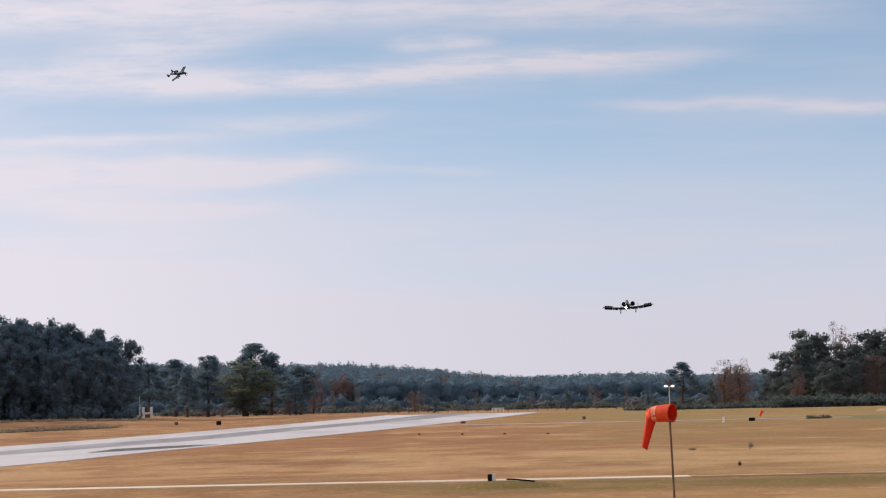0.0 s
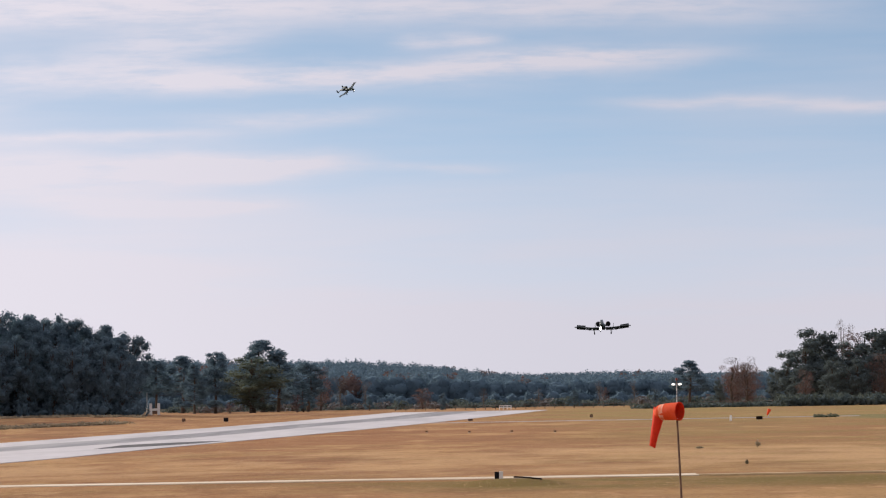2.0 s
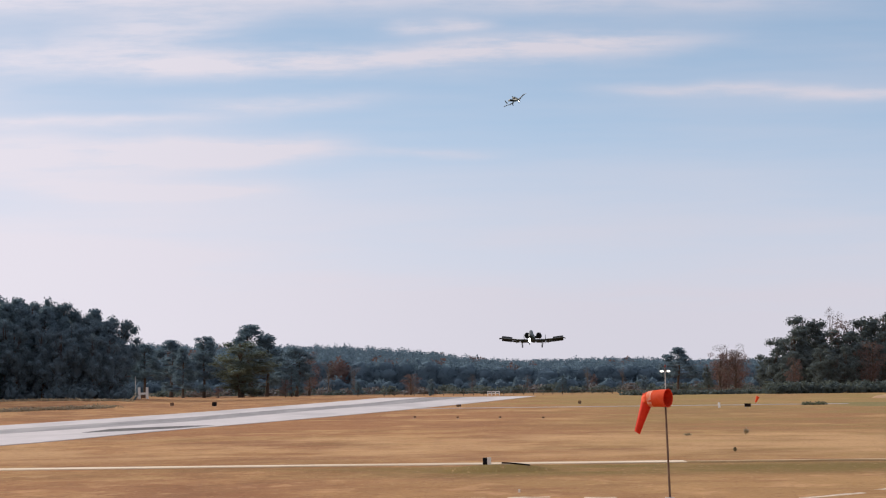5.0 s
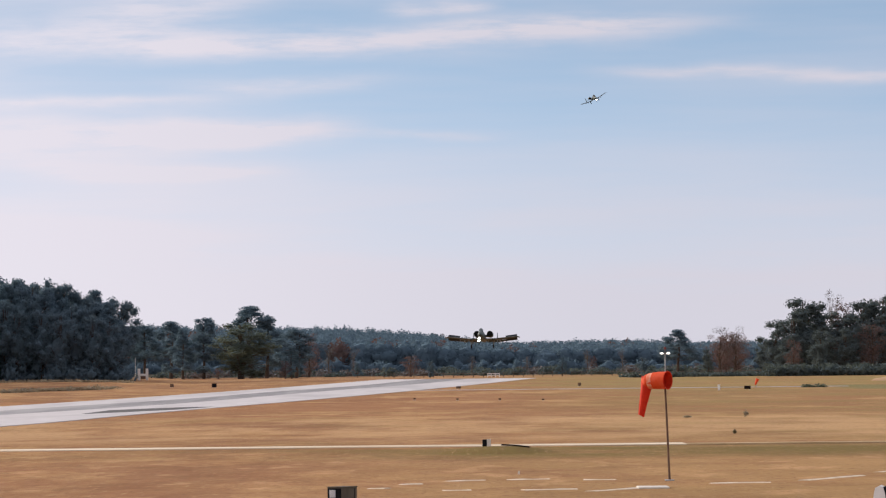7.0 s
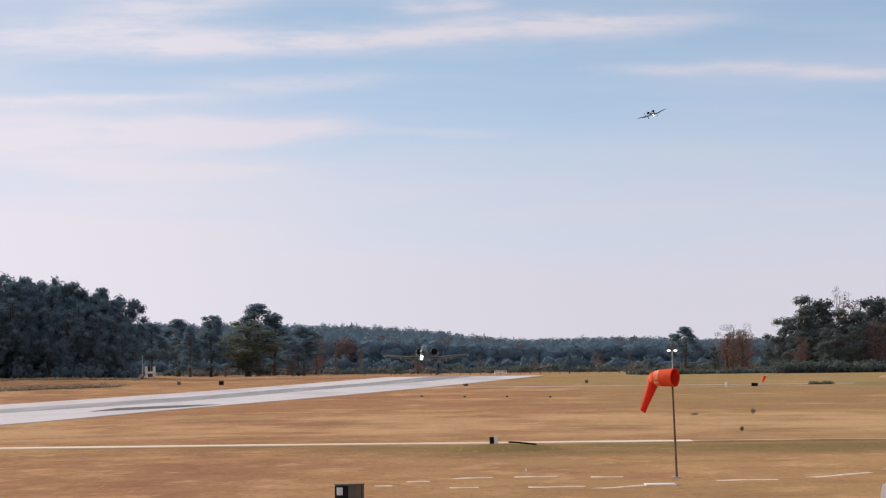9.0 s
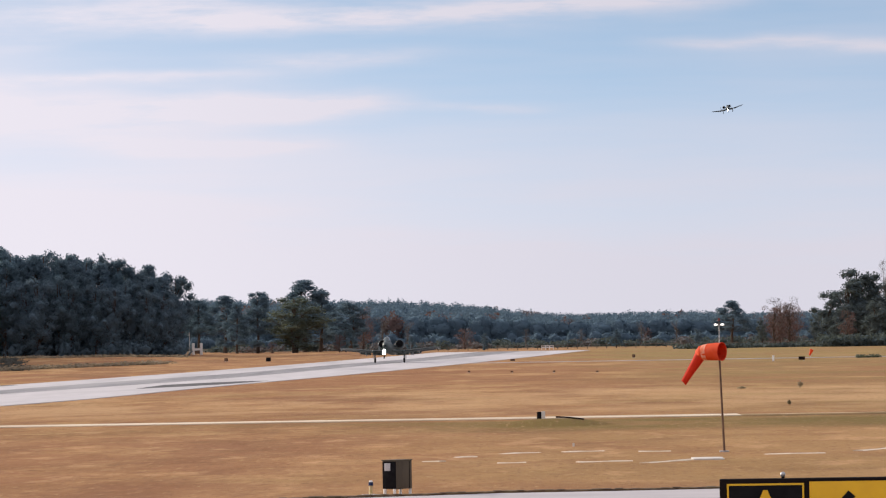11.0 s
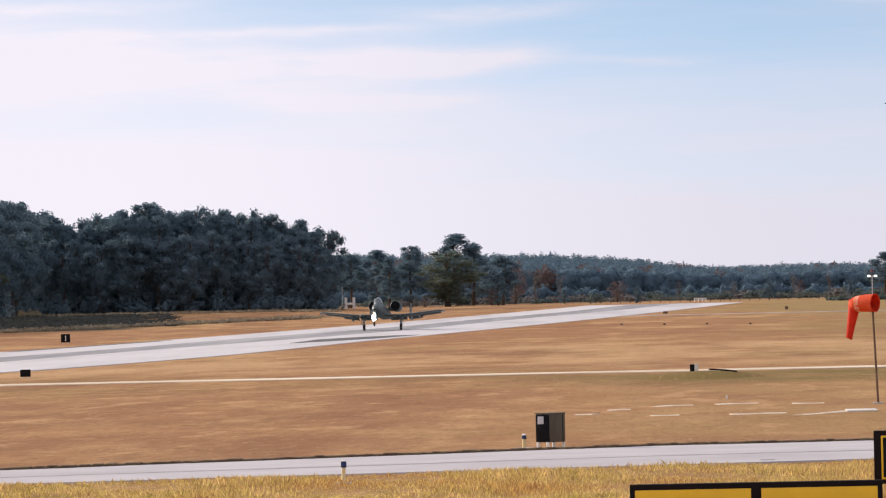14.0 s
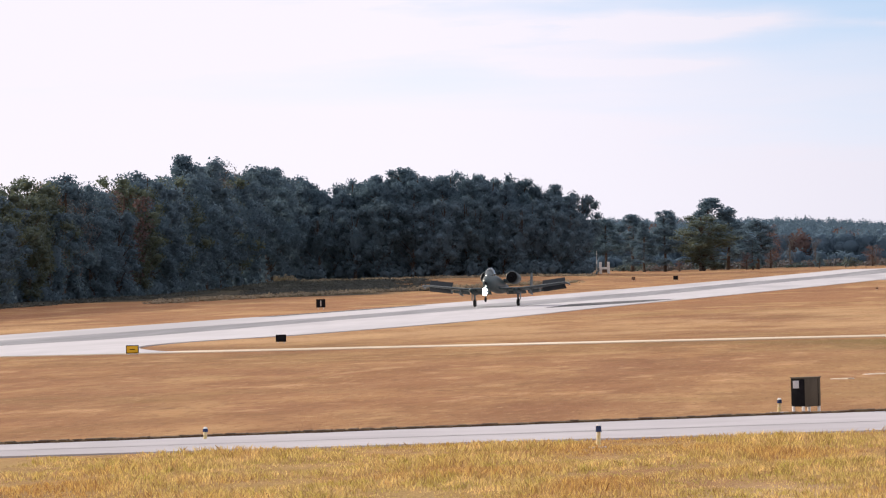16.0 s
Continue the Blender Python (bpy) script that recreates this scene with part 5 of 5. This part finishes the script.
def edge_marker(x, y, h):
    e = empty("taxiway_marker", pose(x, y, rise(y)), "blue-topped yellowed reflective taxiway edge marker post", "marker post", "taxiway edge markers")
    part("post", tube((0, 0, 0), (0.01, 0, h * 0.72), 0.062, 0.055, 12), M_POST, e)
    part("lens", tube((0.01, 0, h * 0.72), (0.012, 0, h), 0.085, 0.075, 14), M_BLUE, e, "blue reflective sleeve")
    part("cap", tube((0.012, 0, h), (0.012, 0, h + 0.05), 0.075, 0.04, 12), M_CLEAN, e)
    part("collar", box(0, 0, -0.03, 0.6, 0.5, 0.06, 0.012), M_TAXI, e, "small concrete base")


edge_marker(-8.5, 138.2, 0.61)
edge_marker(-21.2, 150.9, 0.36)
edge_marker(-4.2, 165.3, 0.44)


def small_sign(name, x, y, w, h, z, face, label, turn=0.0, mark=None, category="sign", legs=2):
    s = empty(name, pose(x, y, rise(y), 0, 0, turn), label, category)
    part("panel", box(0, 0, z, w, 0.16, h, 0.02), M_FRAME, s)
    part("face", box(0, -0.085, z + 0.05, w - 0.1, 0.012, h - 0.1, 0.004), face, s)
    for i in range(legs):
        xx = (i - (legs - 1) / 2) * w * 0.6
        part("leg", tube((xx, 0, 0), (xx, 0, z + 0.02), 0.035, 0.035, 8), M_GALV, s)
    return s


def letter(text, size, mat, parent, x, z, y, label=""):
    cu = bpy.data.curves.new("legend", "FONT")
    cu.body, cu.size, cu.extrude, cu.align_x, cu.offset = text, size, 0.004, "CENTER", size * 0.012
    tmp = new("legend", cu)
    me = bpy.data.meshes.new_from_object(tmp.evaluated_get(bpy.context.evaluated_depsgraph_get()))
    bpy.data.objects.remove(tmp)
    me.materials.clear()
    me.materials.append(mat)
    ob = new("legend", me)
    ob.parent = parent
    ob.matrix_basis = pose(x, y, z, 90)
    if label:
        ob["label"] = label
    return ob


one = small_sign("distance_sign", -71.9, 617.3, 1.13, 1.03, 0.25, M_BLACK, "black distance-remaining sign with a white numeral one", 7)
letter("1", 0.95, M_WHITE, one, 0.0, 0.42, -0.1, "white numeral")
small_sign("runway_sign", -42.9, 344.1, 0.72, 0.5, 0.1, M_BLACK, "dark back of a low runway sign", 4)
yel = small_sign("direction_sign", -47.6, 307.5, 0.78, 0.5, 0.08, M_YELLOW, "small yellow taxiway direction sign with a faint arrow", 5)
part("arrow_bar", box(0.0, -0.10, 0.30, 0.30, 0.012, 0.05, 0.0), M_FRAME, yel)
small_sign("runway_sign", -43.6, 962.3, 0.92, 0.76, 0.15, M_BLACK, "small black runway sign in pale surround", 4)
small_sign("runway_sign", -52.8, 982.7, 0.67, 0.59, 0.15, M_RUSTPOLE, "small reddish-brown sign beside the runway", 4)
small_sign("runway_sign", 25.1, 918.3, 0.54, 0.54, 0.15, M_RUSTPOLE, "small brown sign in the turf", 0)
small_sign("runway_sign", 49.5, 815.1, 1.03, 0.54, 0.15, M_FRAME, "low dark sign in the far turf", 0)
small_sign("runway_sign", 2.9, 888.3, 0.81, 0.38, 0.12, M_RUSTPOLE, "low brown sign at the runway's side", 0)
for x, y in ((-3.83, 698.2), (2.08, 685.3), (7.8, 680.7), (13.4, 668.4)):
    s = empty("approach_indicator", pose(x, y, rise(y)), "small dark approach slope indicator box on legs", "light unit", "approach slope indicator row")
    part("housing", box(0, 0, 0.16, 0.34, 0.5, 0.2, 0.02), M_RUSTPOLE, s)
    for sx in (-0.1, 0.1):
        part("leg", tube((sx, 0, 0), (sx, 0, 0.17), 0.02, 0.02, 6), M_GALV, s)
p = empty("marker_post", pose(44.9, 815.5, rise(815.5)), "short white marker post in the turf", "post")
part("post", box(0, 0, 0, 0.36, 0.2, 0.86, 0.03), M_CLEAN, p)
part("cap", box(0, 0, 0.86, 0.4, 0.24, 0.05, 0.01), M_CLEAN, p)
f = empty("windsock", pose(54.1, 865, rise(865)), "small red windsock far across the field", "windsock")
part("pole", tube((0, 0, 0), (0, 0, 1.5), 0.04, 0.03, 8), M_GALV, f)
one = bmesh.new()
tube((0.2, 0, 1.45), (-0.22, 0, 0.42), 0.32, 0.13, 12, one)
part("sock", one, M_ORANGE, f, "drooping red fabric sock")


def field_lamp(x, y):
    lamp = empty("field_light", pose(x, y, 0), "small black floodlight box on a turf mound", "light unit")
    part("housing", box(-0.06, 0, 0.28, 0.26, 0.3, 0.42, 0.02), M_BLACK, lamp)
    part("side_plate", box(0.18, -0.02, 0.26, 0.22, 0.3, 0.46, 0.015), M_WHITE, lamp, "pale side plate")
    part("stem", tube((0, 0, 0), (0, 0, 0.3), 0.035, 0.035, 8), M_GALV, lamp)
    one = bmesh.new()
    rows = []
    for r, z in ((3.9, -0.05), (3.1, 0.10), (2.1, 0.27), (1.0, 0.36), (0.2, 0.37)):
        rows.append([(x + 0.7 + r * math.cos(a * math.pi / 14) * 1.0, y - 4.5 + 1.2 * r * math.sin(a * math.pi / 14), z) for a in range(28)])
    rings(rows, one)
    tagged(link("turf_mound", one, M_FIELD), "low green turf mound round the light", "mound")
    rows = []
    for i in range(9):
        u = i / 8
        xx, zz, yy = x + 0.85 + 1.6 * u, 0.47 - 0.13 * u ** 1.6, y - 4.6 - 0.8 * u
        rows.append([(xx, yy - 0.12, zz - 0.05), (xx, yy + 0.12, zz - 0.05), (xx, yy + 0.12, zz + 0.035), (xx, yy - 0.12, zz + 0.035)])
    stake = tagged(link("stake", box(x + 1.0, y - 60, 0, 0.09, 0.06, 0.16, 0.01), M_WHITE), "tiny white stake in the turf", "stake")
    tagged(link("drain_pipe", rings(rows), M_FRAME), "dark bent pipe lying on the turf", "pipe")


field_lamp(2.5, 291.9)


def gateframe(x, y):
    g = empty("gate_frame", pose(x, y, ground_z(x, y)), "white H-shaped frame with a brown panel before the wood", "frame")
    for s in (-1, 1):
        part("upright", box(s * 0.92, 0, 0, 0.62, 0.3, 2.7, 0.03), M_CLEAN, g)
    part("crossbar", box(0, 0, 1.0, 1.24, 0.2, 0.5, 0.03), M_CLEAN, g)
    part("panel", box(0, 0, 0.2, 1.05, 0.1, 0.7, 0.02), M_RUSTPOLE, g, "brown lower panel")
    part("mast", tube((-1.75, 0, 0), (-1.75, 0, 5.2), 0.08, 0.06, 8), M_GALV, g)


gateframe(-69.0, 1160.7)


def barrier(x, y, w):
    b = empty("barrier", pose(x, y, ground_z(x, y)), "low white painted barrier at the runway's far end", "barrier")
    for i in range(4):
        part("post", box((i - 1.5) * w / 3, 0, -0.1, 0.16, 0.14, 1.05, 0.02), M_CLEAN, b)
    for z in (0.42, 0.8):
        part("rail", box(0, -0.09, z, w + 0.2, 0.06, 0.17, 0.01), M_CLEAN, b)


barrier(12.3, 1200.0, 2.8)


def far_fence():
    f = empty("fence", pose(0, 0, 0), "low weathered post-and-rail fence at the field's end", "fence")
    proto = None
    for i in range(46):
        x, y = -14 + i * 2.4, 1215 + 8 * math.sin(i * 0.4)
        if proto is None:
            proto = part("post", box(0, 0, -0.1, 0.16, 0.16, 1.35, 0.02), M_PALEBARK, f)
            p = proto
        else:
            p = new("post", proto.data)
            p.parent = f
        p.matrix_basis = pose(x, y, ground_z(x, y))
        if i:
            q0 = Vector((x - 2.4, 1215 + 8 * math.sin((i - 1) * 0.4), 0))
            z0, z1 = ground_z(q0.x, q0.y), ground_z(x, y)
            part("rail", tube((q0.x, q0.y, z0 + 0.95), (x, y, z1 + 0.95), 0.05, 0.05, 5), M_PALEBARK, f)


far_fence()


def location_sign(x, y, z_top):
    """Black and yellow location sign, then a direction panel with an arrow."""
    s = empty("taxiway_sign", pose(x, y, rise(y), 0, 0, -3), "taxiway sign, yellow letter A on black beside a yellow arrow panel", "sign", "taxiway signs")
    t = z_top - rise(y)
    w1, w2, h = 1.0, 2.2, 0.62
    part("frame", box((w1 + w2) / 2, 0, t - h, w1 + w2, 0.2, h, 0.012), M_FRAME, s)
    part("location_face", box(w1 / 2 + 0.035, -0.105, t - h + 0.055, w1 - 0.10, 0.012, h - 0.11, 0.003), M_YELLOW, s, "yellow border line")
    part("location_field", box(w1 / 2 + 0.035, -0.112, t - h + 0.078, w1 - 0.146, 0.012, h - 0.156, 0.003), M_BLACK, s, "black field")
    letter("A", 0.57, M_YELLOW, s, w1 / 2 + 0.035, t - h + 0.09, -0.123, "yellow letter A")
    part("direction_face", box(w1 + w2 / 2, -0.105, t - h + 0.045, w2 - 0.09, 0.012, h - 0.085, 0.003), M_YELLOW, s, "yellow direction panel")
    part("divider", box(w1 + 0.02, -0.11, t - h + 0.03, 0.035, 0.02, h - 0.06, 0.003), M_FRAME, s)
    bar = bmesh.new()
    cx, cz = w1 + 0.52, t - h / 2 - 0.03
    v = [bar.verts.new((cx + a, -0.118, cz + b)) for a, b in ((-0.2, 0), (-0.02, 0.19), (0.06, 0.12), (-0.02, 0.045), (0.4, 0.045), (0.4, -0.045), (-0.02, -0.045), (0.06, -0.12), (-0.02, -0.19))]
    bar.faces.new(v)
    part("arrow", bar, M_BLACK, s, "black arrow", False)
    for xx in (0.25, 1.3, 2.6):
        part("leg", tube((xx, 0, 0), (xx, 0, t - h + 0.02), 0.03, 0.03, 8), M_GALV, s)
    knob = bmesh.new()
    bmesh.ops.create_uvsphere(knob, u_segments=12, v_segments=8, radius=0.032, matrix=pose(0.74, 0, t + 0.045))
    part("obstruction_lamp", knob, M_GALV, s, "small clear lamp")
    part("lamp_stem", tube((0.74, 0, t - 0.01), (0.74, 0, t + 0.03), 0.02, 0.02, 8), M_BLACK, s)


location_sign(2.59, 58.9, 3.47)


def ramp_sign(x, y, z_top):
    s = empty("taxiway_sign", pose(x, y, rise(y), 0, 0, -1), "yellow taxiway sign with black legend in a dark frame", "sign", "taxiway signs")
    t = z_top - rise(y)
    w, h = 2.7, 0.80
    part("frame", box(w / 2, 0, t - h, w, 0.2, h, 0.012), M_FRAME, s)
    for i in range(2):
        part("face", box(w / 4 + i * w / 2, -0.105, t - h + 0.06, w / 2 - 0.07 - 0.04, 0.012, h - 0.12, 0.003), M_YELLOW, s)
    letter("R", 0.64, M_FRAME, s, 0.56, t - 0.66, -0.123, "black letter R")
    letter("A", 0.64, M_FRAME, s, 1.10, t - 0.66, -0.123, "black letter A")
    for xx in (0.3, 1.35, 2.4):
        part("leg", tube((xx, 0, 0), (xx, 0, t - h + 0.02), 0.03, 0.03, 8), M_GALV, s)


ramp_sign(-0.245, 54.0, 3.09)


def side_cabinet(x, y, top):
    """Dark cabinet with a rounded white end, standing behind the sign."""
    c = empty("utility_cabinet", pose(x, y, rise(y), 0, 0, -8), "dark utility cabinet with a rounded white end panel on the bank", "cabinet")
    t = top - rise(y)
    part("body", box(0.5, 0, 0, 0.8, 0.5, t - 0.01, 0.03), M_BLACK, c)
    part("end_panel", loft([(-0.27, 0.06, t / 2, 0.09, t / 2, 0.55), (0.27, 0.06, t / 2, 0.09, t / 2, 0.55)], 20), M_CLEAN, c, "rounded white end panel")
    part("plinth", box(0.42, 0, -0.05, 1.1, 0.7, 0.1, 0.01), M_TAXI, c)
    part("lid", box(0.55, 0, t - 0.02, 0.78, 0.54, 0.03, 0.008), M_GREY2, c, "grey lid")


side_cabinet(5.33, 62.0, 3.63)


def motions():
    # the landing jet: along the extended centre line, touching down near the far threshold
    rows = []
    for t, x, y, z, pitch in ((0, 64.0, 1748, 33.4, 7), (1, 55.8, 1664, 28.3, 7), (2, 47.2, 1577, 23.6, 7), (3.5, 35.2, 1454, 18.1, 7.5), (6, 17.0, 1266, 11.3, 8), (7, 9.7, 1192, 8.75, 8),
                              (8, 2.5, 1118, 6.7, 8.5), (9.2, -6.2, 1027, 3.3, 9), (10.3, -13.9, 948, 1.0, 8.5), (11, -19.0, 897.5, 0, 8), (12, -25.6, 830, 0, 7.5), (13, -31.6, 769, 0, 7),
                              (14, -37.5, 707, 0, 6.8), (15, -43.2, 649.5, 0, 6.5), (16, -48.4, 596.2, 0, 6.3)):
        z = z or rise(y) + 0.32
        rows.append((t, pose(x, y, z, pitch, 0 if t > 3 else 3 - t, 174.43)))
    walk(jet_landing, rows)
    # its split airbrakes: open on the approach, shut through the flare, open again on the roll
    for panel, hinge, up in landing_brakes:
        walk(panel, [(t, brake_pose(hinge, up, f)) for t, f in ((0, 1), (6, 1), (7, 1), (8, 0.5), (9.5, 0.2), (11, 0), (12.5, 0), (14, 0.05), (14.6, 0.4), (15.3, 1), (16, 1))])
    # the windsock's tail stirs in the breeze
    hinge = sock_tail.matrix_basis.translation.copy()
    walk(sock_tail, [(t, pose(*hinge, 0, a, 0)) for t, a in ((0, 13), (1, 16), (1.6, 10), (2, 12), (3, 22), (3.5, 21), (4.8, 18), (6, 15), (7.2, 10), (8, 11), (9.3, 24), (10.5, 33), (11, 32),
                                                            (11.5, 26), (12.5, 19), (13.5, 16), (14, 10), (15, 13), (16, 16))])
    # the second jet: a right-hand turn on to final
    walk(jet_turning, [(t, pose(x, y, z, pitch, bank, head)) for t, x, y, z, pitch, bank, head in (
        (0, -183.1, 3551, 236.3, 2, 38, -127.8), (1.5, -93.8, 3468, 219.0, 2, 38, -138.4), (3, -21.3, 3371, 203, 2, 36, -147.8), (4.5, 34.8, 3265, 187.7, 2, 32, -156.2),
        (6, 75.8, 3153, 173.2, 2, 27, -163.4), (7.5, 103.5, 3037, 158.9, 2, 24, -169.5), (9, 120.2, 2919, 144.7, 2, 18, -174.2), (10.5, 128.4, 2800, 130.2, 2, 12, -177.7),
        (12, 130.6, 2680, 115.0, 2, 13, -179.9), (13.5, 129.5, 2560, 99.1, 2, 11, -181.0), (16, 126, 2360, 74, 2, 8, -181.5))])


motions()
